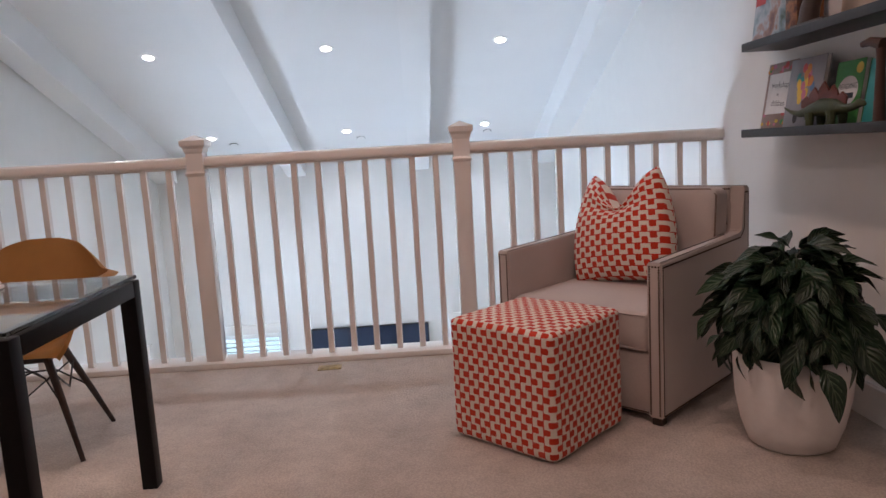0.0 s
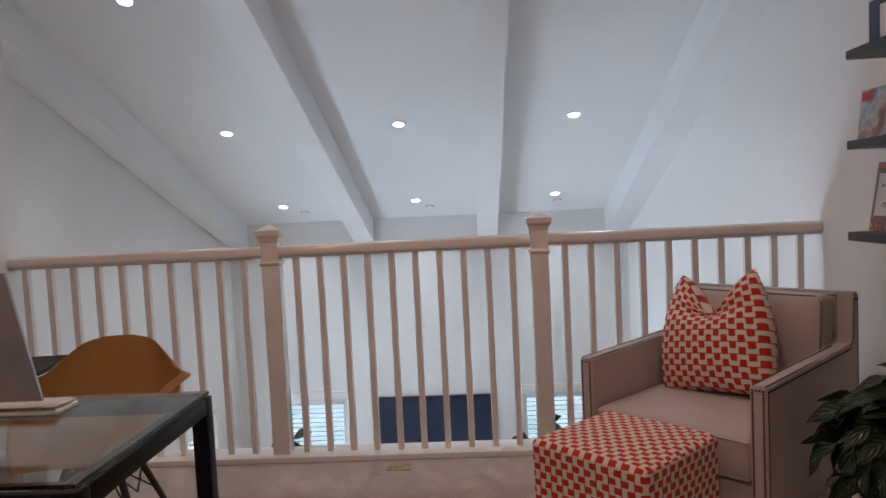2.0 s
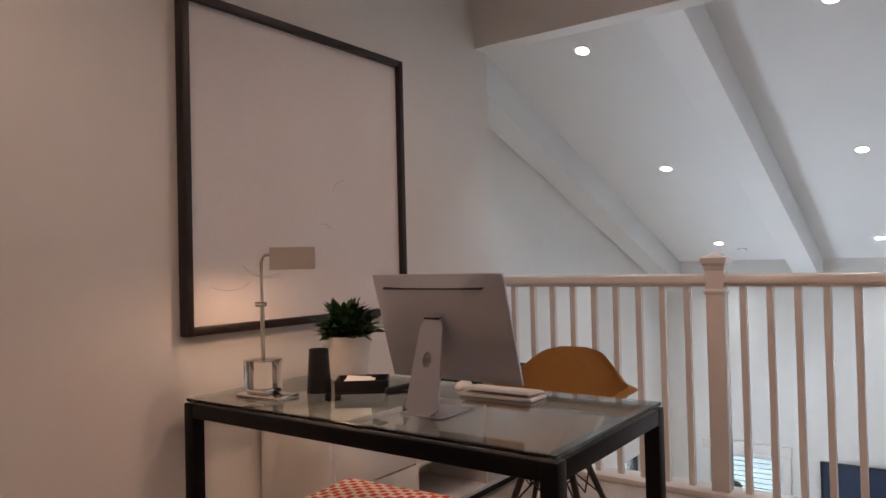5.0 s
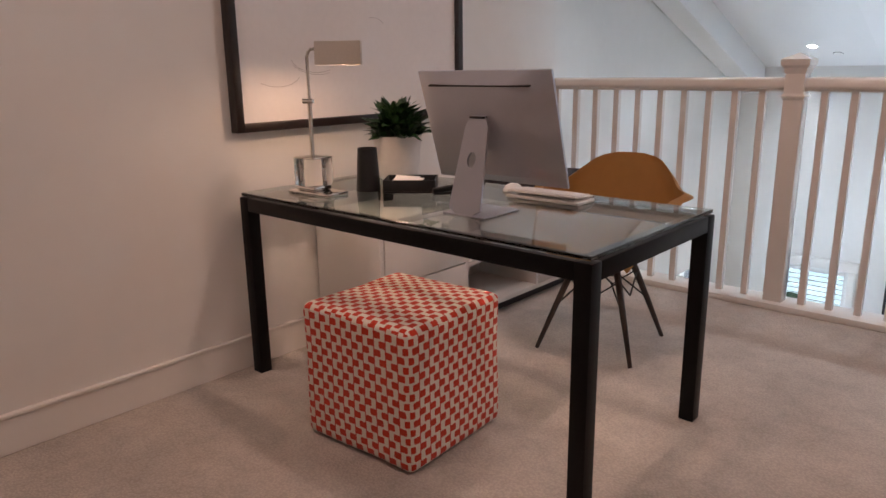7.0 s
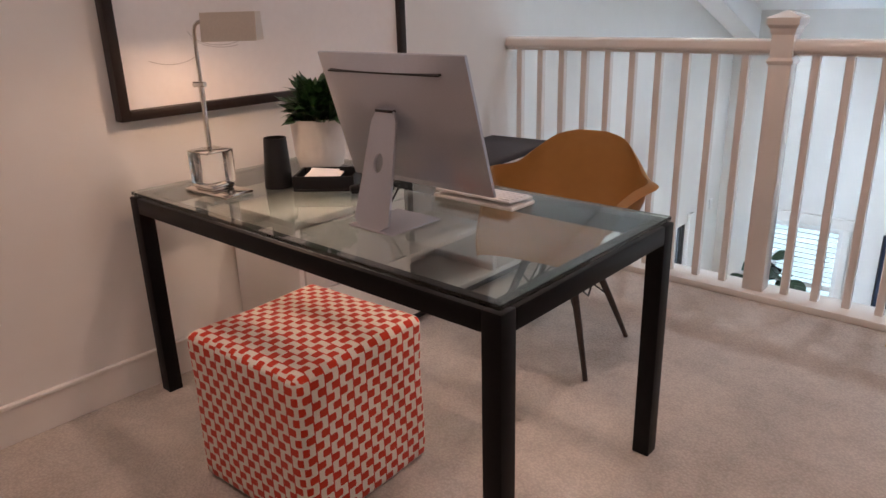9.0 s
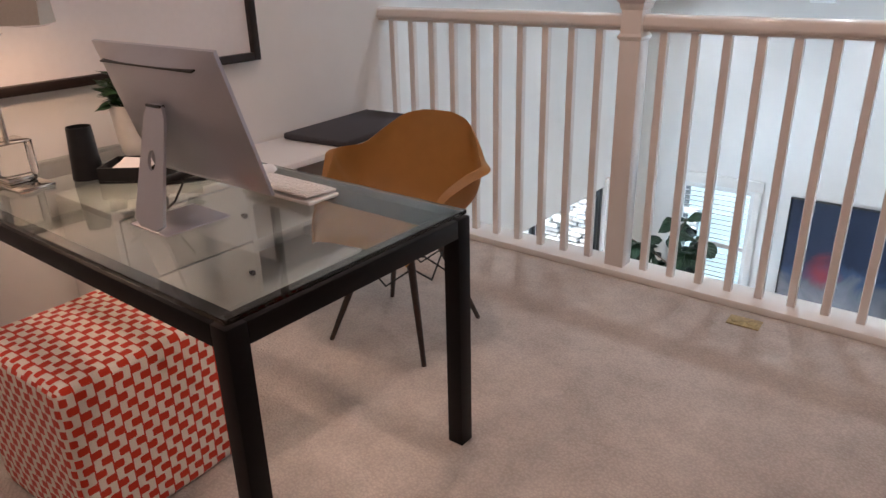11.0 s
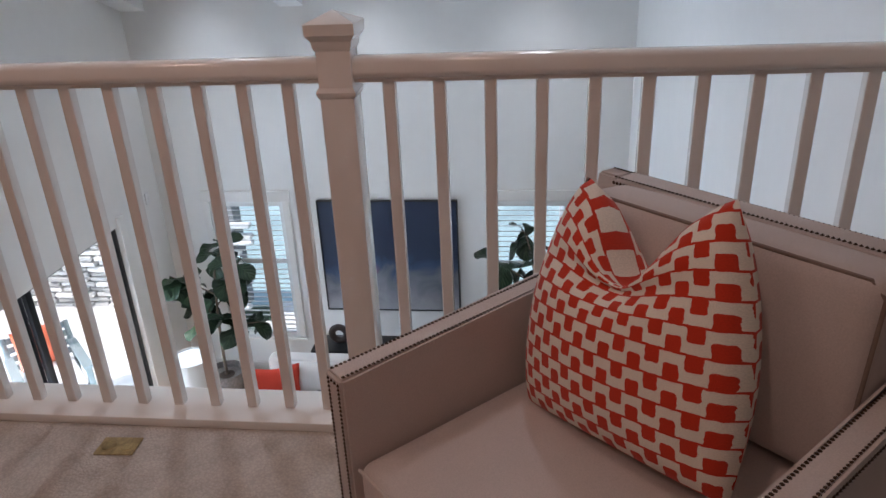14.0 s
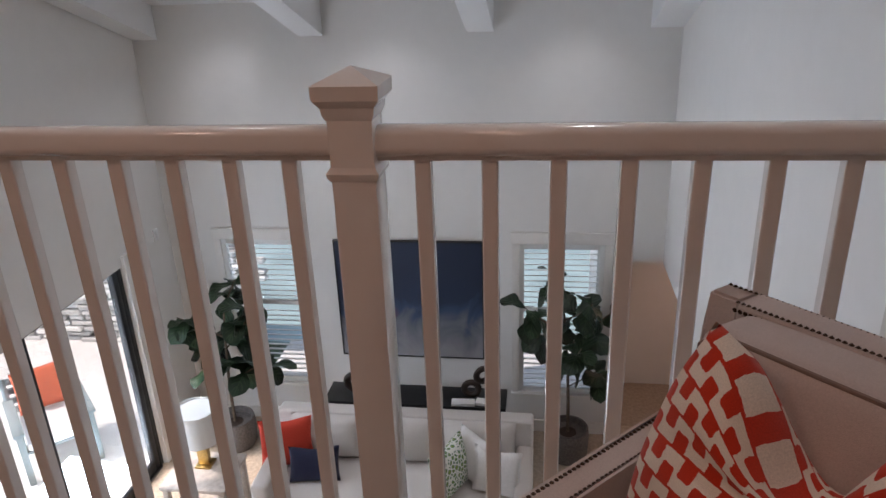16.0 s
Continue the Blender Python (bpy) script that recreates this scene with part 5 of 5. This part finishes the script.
door_panel(0.06, 1.55, -0.12)
door_panel(W1 - 1.35, W1 - 0.06, -0.065)
structure("trim_door", one_box(LX - 0.001, DY1 + 0.003, F, LX + 0.03, DY1 + 0.11, DZ + 0.10, 0.004), M_TRIM, "white painted door casing")
structure("trim_door", one_box(LX - 0.001, DY0 - 0.11, F, LX + 0.03, DY0 - 0.003, DZ + 0.10, 0.004), M_TRIM, "white painted door casing")
for i, (x0, x1) in enumerate(WINS):
    w = thing("window_%d" % (i + 1), pose((x0 + x1) / 2, FY, WZ0), "white framed window behind open louvred shutters", "window", "", "structure")
    h, hw = WZ1 - WZ0, (x1 - x0) / 2
    for a in ((-hw - 0.07, -0.0, -hw, h), (hw, 0.0, hw + 0.07, h)):
        part("casing", one_box(a[0], -0.022, a[1], a[2], 0.0, a[3], 0.003), M_TRIM, w)
    part("head_casing", one_box(-hw - 0.085, -0.026, h, hw + 0.085, 0.0, h + 0.115, 0.004), M_TRIM, w)
    part("window_sill", one_box(-hw - 0.08, -0.045, -0.03, hw + 0.08, 0.0, 0.0, 0.004), M_TRIM, w)
    for a in ((-hw, -hw + 0.045), (hw - 0.045, hw)):
        part("shutter_stile", one_box(a[0], 0.0, 0.0, a[1], 0.03, h, 0.002), M_LOUVER, w)
    for z0, z1 in ((0.0, 0.06), (h * 0.56, h * 0.56 + 0.05), (h - 0.06, h)):
        part("shutter_rail", one_box(-hw + 0.045, 0.0, z0, hw - 0.045, 0.03, z1, 0.002), M_LOUVER, w)
    slat = to_mesh("slat", one_box(-hw + 0.046, -0.033, -0.004, hw - 0.046, 0.033, 0.004, 0.002, 1), M_LOUVER)
    z = 0.095
    while z < h - 0.08:
        if not (h * 0.56 - 0.025 < z < h * 0.56 + 0.075):
            s = part("slat", slat, None, w)
            s.matrix_local = Matrix.Translation((0, 0.018, z)) @ Matrix.Rotation(radians(-21), 4, "X")
        z += 0.058
    p = part("pane", one_box(-hw, 0.10, 0, hw, 0.106, h), M_PANE, w)
    p.visible_shadow = False
structure("baseboard", one_box(LX, FY - 0.016, F, HALL_X, FY, F + 0.14, 0.003), M_TRIM, "white painted baseboard")

# ---- outside ----
bm = bmesh.new()
box(bm, -60, -60, F - 0.35, 60, 60, F - 0.25)
structure("ground", bm, M_GARDEN, "green garden ground")
structure("patio", one_box(-11.0, -4.0, F - 0.249, LX - T - 0.001, 6.75, F - 0.04), M_PATIO, "pale sunlit stone patio")
wl = thing("stone_wall", pose(-6.5, 6.6, F - 0.05), "white stacked ledge-stone garden wall", "wall", "", "structure")
part("core", one_box(-4.0, 0.05, 0, 3.2, 0.3, 1.9), M_MORTAR, wl)
STONE_L = (0.20, 0.27, 0.36)
stones = [to_mesh("stone", one_box(-l / 2, -0.05, 0.004, l / 2, 0.06, 0.070, 0.014, 1), M_STONE) for l in STONE_L]
rnd = random.Random(8)
for r in range(17):
    x = -1.4 + rnd.uniform(-0.3, 0.0)
    while x < 3.1:
        k = rnd.randrange(3)
        l = STONE_L[k]
        s = part("stone", stones[k], None, wl)
        s.location = (x + l / 2, rnd.uniform(-0.05, 0.03), r * 0.082)
        x += l + 0.028


M_POOL = mat("pool_water", (0.45, 0.62, 0.63), 0.12, bump=0.5, bump_scale=6, stain=0.3, stain_scale=0.9)
structure("water", one_box(-7.0, 7.0, F - 0.249, 7.0, 20.0, F - 0.20), M_POOL, "blue garden pool beyond the windows")
structure("pavement", one_box(-3.0, 6.1, F - 0.249, 7.0, 6.999, F - 0.16), M_PATIO, "pale stone edge of the pool")


def patio_chair(m):
    th = thing("patio_chair", m, "grey wooden patio armchair with an orange cushion", "chair", "patio chairs")
    for x in (-0.32, 0.32):
        part("front_leg", one_box(x - 0.03, -0.35, 0, x + 0.03, -0.29, 0.58, 0.004), M_TEAK, th)
        part("back_leg", tubed([(x, 0.38, 0.0), (x, 0.34, 0.4), (x, 0.48, 0.82)], 0.03, seg=8), M_TEAK, th)
        part("armrest", one_box(x - 0.05, -0.38, 0.58, x + 0.05, 0.40, 0.615, 0.006), M_TEAK, th)
    for k in range(6):
        part("seat_slat", one_box(-0.29, -0.33 + k * 0.12, 0.34, 0.29, -0.23 + k * 0.12, 0.365, 0.004), M_TEAK, th)
    for k in range(4):
        part("back_slat", one_box(-0.29, 0.37 + 0.025 * k, 0.45 + 0.1 * k, 0.29, 0.395 + 0.025 * k, 0.52 + 0.1 * k, 0.004), M_TEAK, th)
    part("seat_cushion", one_box(-0.28, -0.34, 0.366, 0.28, 0.30, 0.46, 0.03, 3), M_CREAM, th, "cream seat cushion")
    c = part("back_pillow", pillow_bm(0.5, 0.46, 0.16), M_ORANGE, th, "orange-red back pillow", smooth=80)
    c.matrix_local = pose(0, 0.26, 0.46, -14)


patio_chair(pose(-4.55, 4.2, F - 0.04, 0, 0, 45))
patio_chair(pose(-5.2, 2.9, F - 0.04, 0, 0, 90))

# ---- living room furniture ----


def sofa():
    x0, x1, yb = -1.98, 0.39, 4.13
    th = thing("sofa", pose((x0 + x1) / 2, yb, F), "oatmeal linen sofa with loose cushions", "sofa")
    w = (x1 - x0) / 2
    part("base", one_box(-w, -0.92, 0.09, w, 0.0, 0.27, 0.02, 3), M_SOFA, th)
    part("backrest", one_box(-w, -0.16, 0.27, w, 0.0, 0.84, 0.035, 4), M_SOFA, th)
    for sx in (-1, 1):
        a, b = sorted((sx * w, sx * (w - 0.15)))
        part("arm", one_box(a, -0.93, 0.27, b, -0.165, 0.60, 0.035, 4), M_SOFA, th)
    iw = w - 0.155
    for k in range(2):
        a = -iw + k * iw
        part("seat_cushion", one_box(a + 0.004, -0.92, 0.272, a + iw - 0.004, -0.17, 0.45, 0.04, 4), M_SOFA, th)
    for k in range(3):
        a = -iw + k * 2 * iw / 3
        c = part("back_cushion", pillow_bm(2 * iw / 3, 0.42, 0.24, 0.0, 12, 0.02), M_SOFA, th, smooth=80)
        c.matrix_local = pose(a + iw / 3, -0.29, 0.45, -10)
    for x in (-w + 0.08, w - 0.08):
        for y in (-0.85, -0.08):
            part("foot", one_box(x - 0.025, y - 0.025, 0, x + 0.025, y + 0.025, 0.09), M_DARKWOOD, th, "dark wooden foot")


sofa()
for name, m, size, material, label in (
        ("throw_pillow", pose(-1.80, 3.66, F + 0.452, -14, 0, 16), (0.48, 0.46, 0.17), M_RED, "bright red linen pillow in the sofa corner"),
        ("throw_pillow", pose(-1.50, 3.48, F + 0.452, -20, 0, 8), (0.45, 0.32, 0.15), M_NAVY, "navy velvet lumbar pillow on the sofa"),
        ("throw_pillow", pose(-0.12, 3.60, F + 0.452, -12, 0, -40), (0.46, 0.46, 0.16), M_CREAM, "cream cotton pillow on the sofa"),
        ("throw_pillow", pose(0.08, 3.46, F + 0.452, -14, 0, -14), (0.42, 0.42, 0.15), M_CREAM, "cream cotton pillow on the sofa")):
    th = thing(name, m, label, "pillow", "sofa pillows")
    part("pillow_cover", pillow_bm(*size, 0.02, 14), material, th, smooth=80)
M_LEAFY = mat("leafy_print", (0.70, 0.68, 0.62), 0.9, bump=0.1)
nt = M_LEAFY.node_tree
vo = nt.nodes.new("ShaderNodeTexVoronoi")
vo.feature, vo.inputs["Scale"].default_value = "DISTANCE_TO_EDGE", 26
tc = nt.nodes.new("ShaderNodeTexCoord")
nt.links.new(tc.outputs["Object"], vo.inputs["Vector"])
cr = nt.nodes.new("ShaderNodeValToRGB")
cr.color_ramp.elements[0].position, cr.color_ramp.elements[0].color = 0.10, (0.72, 0.70, 0.62, 1)
cr.color_ramp.elements[1].position, cr.color_ramp.elements[1].color = 0.16, (0.03, 0.14, 0.10, 1)
e = cr.color_ramp.elements.new(0.30)
e.color = (0.20, 0.26, 0.06, 1)
nt.links.new(vo.outputs["Distance"], cr.inputs["Fac"])
nt.links.new(cr.outputs["Color"], nt.nodes["Principled BSDF"].inputs["Base Color"])
th = thing("throw_pillow", pose(-0.26, 3.47, F + 0.452, -12, 0, 62), "white pillow with a green leaf print", "pillow", "sofa pillows")
part("pillow_cover", pillow_bm(0.47, 0.47, 0.17, 0.05, 14), M_LEAFY, th, smooth=80)


def console():
    th = thing("console_table", pose(-0.755, 4.46, F), "black console table behind the sofa", "table")
    part("tabletop", one_box(-0.88, -0.17, 0.70, 0.88, 0.17, 0.74, 0.003), M_BLACK, th)
    for x in (-0.84, 0.84):
        for y in (-0.14, 0.14):
            part("leg", one_box(x - 0.02, y - 0.02, 0, x + 0.02, y + 0.02, 0.70, 0.002), M_BLACK, th)
    return F + 0.74


CT = console()


def ring_sculpture(m, r, hole, label):
    th = thing("ring_sculpture", m, label, "sculpture", "black ring sculptures")
    bm = bmesh.new()
    seg, sides = 28, 10
    rm, rt = (r + hole) / 2, (r - hole) / 2
    vs = [[bm.verts.new(((rm + rt * math.cos(2 * math.pi * k / sides)) * math.cos(2 * math.pi * i / seg), 0.75 * rt * math.sin(2 * math.pi * k / sides), r + (rm + rt * math.cos(2 * math.pi * k / sides)) * math.sin(2 * math.pi * i / seg))) for k in range(sides)] for i in range(seg)]
    for i in range(seg):
        for k in range(sides):
            bm.faces.new((vs[i][k], vs[(i + 1) % seg][k], vs[(i + 1) % seg][(k + 1) % sides], vs[i][(k + 1) % sides]))
    part("ring", bm, M_DARKWOOD, th, smooth=70)


ring_sculpture(pose(-0.21, 4.46, CT, 0, 0, 0), 0.10, 0.035, "black carved ring sculpture on the console")
ring_sculpture(pose(-0.10, 4.50, CT + 0.13, 0, 0, 25), 0.10, 0.035, "black carved ring sculpture stacked on another")
ring_sculpture(pose(-1.36, 4.46, CT, 0, 0, 0), 0.115, 0.04, "black carved ring sculpture on the console")
for x, y, z, t in ((-0.28, 4.345, 0.0, 3), (-0.05, 4.36, 0.0, -8)):
    bk = thing("closed_book", pose(x, y, CT + z, 0, 0, t), "white closed book lying on the console", "book")
    part("cover", one_box(-0.11, -0.045, 0, 0.11, 0.045, 0.03, 0.002), M_CREAM, bk)

# painting
pt = thing("painting", pose(-0.865, FY, -2.335), "large dark blue and grey abstract canvas, black edged", "painting")
pw, ph = 0.728, 1.285
M_CANVAS = mat("abstract_canvas", (0.03, 0.04, 0.07), 0.55, bump=0.2, bump_scale=60)
nt = M_CANVAS.node_tree
N, L = nt.nodes, nt.links
tc = N.new("ShaderNodeTexCoord")
sp = N.new("ShaderNodeSeparateXYZ")
L.new(tc.outputs["Object"], sp.inputs[0])
nz = N.new("ShaderNodeTexNoise")
nz.inputs["Scale"].default_value, nz.inputs["Detail"].default_value, nz.inputs["Distortion"].default_value = 2.6, 7, 1.2
L.new(tc.outputs["Object"], nz.inputs["Vector"])
ad = N.new("ShaderNodeMath")
ad.operation = "MULTIPLY_ADD"
ad.inputs[1].default_value = 0.75
L.new(nz.outputs["Fac"], ad.inputs[0])
L.new(sp.outputs["Z"], ad.inputs[2])
cr = N.new("ShaderNodeValToRGB")
cr.color_ramp.elements[0].position, cr.color_ramp.elements[0].color = 0.44, (0.32, 0.31, 0.33, 1)
cr.color_ramp.elements[1].position, cr.color_ramp.elements[1].color = 1.0, (0.012, 0.024, 0.058, 1)
for pos, c in ((0.72, (0.15, 0.155, 0.18, 1)), (0.86, (0.035, 0.065, 0.13, 1))):
    e = cr.color_ramp.elements.new(pos)
    e.color = c
L.new(ad.outputs[0], cr.inputs["Fac"])
vd = N.new("ShaderNodeVectorMath")
vd.operation = "DISTANCE"
vd.inputs[1].default_value = (-0.30, 0.0, 0.50)
L.new(tc.outputs["Object"], vd.inputs[0])
sb = N.new("ShaderNodeMath")
sb.operation = "MULTIPLY_ADD"
sb.inputs[1].default_value = -0.45
L.new(nz.outputs["Fac"], sb.inputs[0])
L.new(vd.outputs["Value"], sb.inputs[2])
fr = N.new("ShaderNodeMapRange")
fr.inputs[1].default_value, fr.inputs[2].default_value, fr.inputs[3].default_value, fr.inputs[4].default_value = -0.17, 0.0, 0.75, 0.0
L.new(sb.outputs[0], fr.inputs[0])
rm = N.new("ShaderNodeMix")
rm.data_type = "RGBA"
rm.inputs[7].default_value = (0.36, 0.03, 0.03, 1)
L.new(fr.outputs[0], rm.inputs[0])
L.new(cr.outputs["Color"], rm.inputs[6])
L.new(rm.outputs[2], N["Principled BSDF"].inputs["Base Color"])
canvas = part("canvas", one_box(-pw, -0.034, 0.012, pw, -0.002, ph - 0.012), M_CANVAS, pt)
for a in ((-pw - 0.012, 0, -pw, ph), (pw, 0, pw + 0.012, ph)):
    part("frame_side", one_box(a[0], -0.045, a[1], a[2], -0.001, a[3], 0.002), M_BLACK, pt)
for z in (0.0, ph - 0.012):
    part("frame_rail", one_box(-pw, -0.045, z, pw, -0.001, z + 0.012, 0.002), M_BLACK, pt)
def fig_tree(x, y, z0, top, seed, label, lean=(0.0, 0.0), leaves=60, spread=0.42):
    th = thing("fig_tree", pose(x, y, z0), label, "tree", "fiddle-leaf figs")
    rnd = random.Random(seed)
    part("basket", lathed([(0.17, 0.0), (0.2, 0.06), (0.21, 0.26), (0.2, 0.34), (0.18, 0.34), (0.17, 0.28)], seg=24), M_WOVEN, th, "grey woven basket", smooth=60)
    part("soil", lathed([(0.172, 0.27), (0.001, 0.29)], seg=18, cap=False), M_SOIL, th)
    H = top - z0
    tp = [Vector((lean[0] * t * t, lean[1] * t * t, 0.27 + (H * 0.78) * t)) for t in (0, 0.25, 0.5, 0.75, 1)]
    part("trunk", tubed(tp, 0.018, seg=8, taper=0.010), M_BARK, th)
    ms = [leaf_mesh("leaf", M_LEAF_FIG, 0.33, 0.23, b, 0.12, wave=0.2, fiddle=True) for b in (0.25, 0.5, 0.8)]
    limbs = 7
    n = 0
    for k in range(limbs):
        t = 0.38 + 0.62 * k / (limbs - 1)
        i = min(3, int(t * 4))
        p0 = tp[i].lerp(tp[i + 1], t * 4 - i)
        az = k * 2.4 + rnd.uniform(-0.4, 0.4)
        reach = spread * rnd.uniform(0.55, 1.0)
        p1 = p0 + Vector((reach * 0.5 * math.cos(az), reach * 0.5 * math.sin(az), 0.12))
        p2 = p0 + Vector((reach * math.cos(az), reach * math.sin(az), 0.2 * H * rnd.uniform(0.3, 1.0)))
        lb = part("limb", tubed([p0, p1, p2], 0.009, seg=6, taper=0.005), M_BARK, th)
        for q in range(leaves // limbs):
            f = rnd.uniform(0.25, 1.0)
            c = p0.lerp(p1, f * 2) if f < 0.5 else p1.lerp(p2, f * 2 - 1)
            a2 = rnd.uniform(0, 6.283)
            ob = part("leaf", rnd.choice(ms), None, th)
            ob.matrix_local = Matrix.Translation(c) @ Matrix.Rotation(a2, 4, "Z") @ Matrix.Rotation(radians(rnd.uniform(-75, 45)), 4, "X") @ Matrix.Rotation(rnd.uniform(-0.6, 0.6), 4, "Y") @ Matrix.Scale(rnd.uniform(0.6, 1.0), 4)


fig_tree(-2.70, 4.50, F, -1.55, 2, "tall fiddle-leaf fig in a grey woven basket", (0.1, -0.05), 84, 0.50)
fig_tree(0.72, 4.62, F, -1.38, 9, "tall fiddle-leaf fig beside the window", (-0.08, -0.05), 84, 0.50)


def side_table():
    th = thing("side_table", pose(-2.44, 3.34, F), "washed oak side table beside the sofa", "table")
    part("tabletop", one_box(-0.29, -0.25, 0.585, 0.29, 0.25, 0.62, 0.004), M_GREYWOOD, th)
    part("shelf", one_box(-0.25, -0.21, 0.16, 0.25, 0.21, 0.185, 0.003), M_GREYWOOD, th)
    for x in (-0.25, 0.25):
        for y in (-0.21, 0.21):
            part("leg", one_box(x - 0.025, y - 0.025, 0, x + 0.025, y + 0.025, 0.585, 0.003), M_GREYWOOD, th)
    lt = thing("table_lamp", pose(-2.46, 3.42, F + 0.62), "brass table lamp with a white drum shade", "table lamp")
    part("base", one_box(-0.07, -0.07, 0, 0.07, 0.07, 0.02, 0.004), M_BRASS, lt)
    part("body", one_box(-0.05, -0.03, 0.02, 0.05, 0.03, 0.27, 0.01, 2), M_BRASS, lt, "open brass body")
    part("stem", tubed([(0, 0, 0.27), (0, 0, 0.34)], 0.008, seg=8), M_BRASS, lt)
    part("shade", lathed([(0.185, 0.28), (0.178, 0.58), (0.172, 0.58), (0.179, 0.28)], seg=36, cap=False), M_LAMPSHADE, lt, "white drum shade", smooth=60)
    part("shade_top", lathed([(0.172, 0.565), (0.001, 0.567)], seg=30, cap=False), M_LAMPSHADE, lt)


side_table()
sw = thing("wall_switch", pose(LX, 4.75, -1.0), "small white wall control plate", "switch")
part("plate", one_box(0.0005, -0.04, 0, 0.012, 0.04, 0.12, 0.003), M_WHITE, sw)
part("rocker", one_box(0.012, -0.015, 0.03, 0.016, 0.015, 0.09, 0.002), M_WHITE, sw)
for lx in (-2.27, -0.79, 0.70):
    sp_ = thing("sprinkler", pose(lx, 4.66, ceil_z(4.66), -math.degrees(SLOPE)), "small white sprinkler cap in the sloped ceiling", "sprinkler", "ceiling sprinklers")
    part("cap", lathed([(0.042, 0.0), (0.042, -0.006), (0.001, -0.008)], seg=20, cap=False), M_WHITE_METAL, sp_)
    part("gap_ring", lathed([(0.05, -0.001), (0.043, -0.002)], seg=20, cap=False), M_BLACK, sp_)

# ---- recessed ceiling lights ----


def downlight(x, y, z, tilt, glow_mat, watts, color, group, label, cone=172):
    th = thing("recessed_light", pose(x, y, z, tilt), label, "ceiling light", group)
    part("trim_ring", lathed([(0.045, -0.001), (0.047, -0.006), (0.068, -0.005), (0.07, 0.002)], cap=False), M_WHITE_METAL, th)
    part("lens", lathed([(0.045, -0.002), (0.02, -0.0035), (0.001, -0.004)], cap=False), glow_mat, th, "glowing white lens")
    ob = lamp("downlight", "SPOT", pose(x, y, z - 0.03, tilt * 0), watts, color, 0.045, None, cone)
    return th


for lx in (-2.43, -0.897, 0.634):
    for ly in (0.823, 2.625, 4.45):
        downlight(lx + 0.02 * (2.63 - ly) * (lx < 0) - 0.01 * (2.63 - ly) * (lx > 0), ly, ceil_z(ly), -math.degrees(SLOPE), M_LED, 31.0, (0.84, 0.93, 1.0), "living room downlights", "round recessed light in the sloped white ceiling", 104)
# hall lamp is added out of view to warm the hall walls
downlight(2.4, FY + 0.3, HALL_Z + 0.2, 0, M_LED_WARM, 32, WARM, "", "unseen warm recessed light added to brighten the hall")
for lx, ly in ((-1.9, -3.2), (0.25, -3.0), (-1.42, -1.16), (0.2, -1.3)):
    downlight(lx, ly, LOFT_CEIL, 0, M_LED_WARM, 29, WARM, "loft downlights", "warm round recessed light in the loft ceiling", 155)
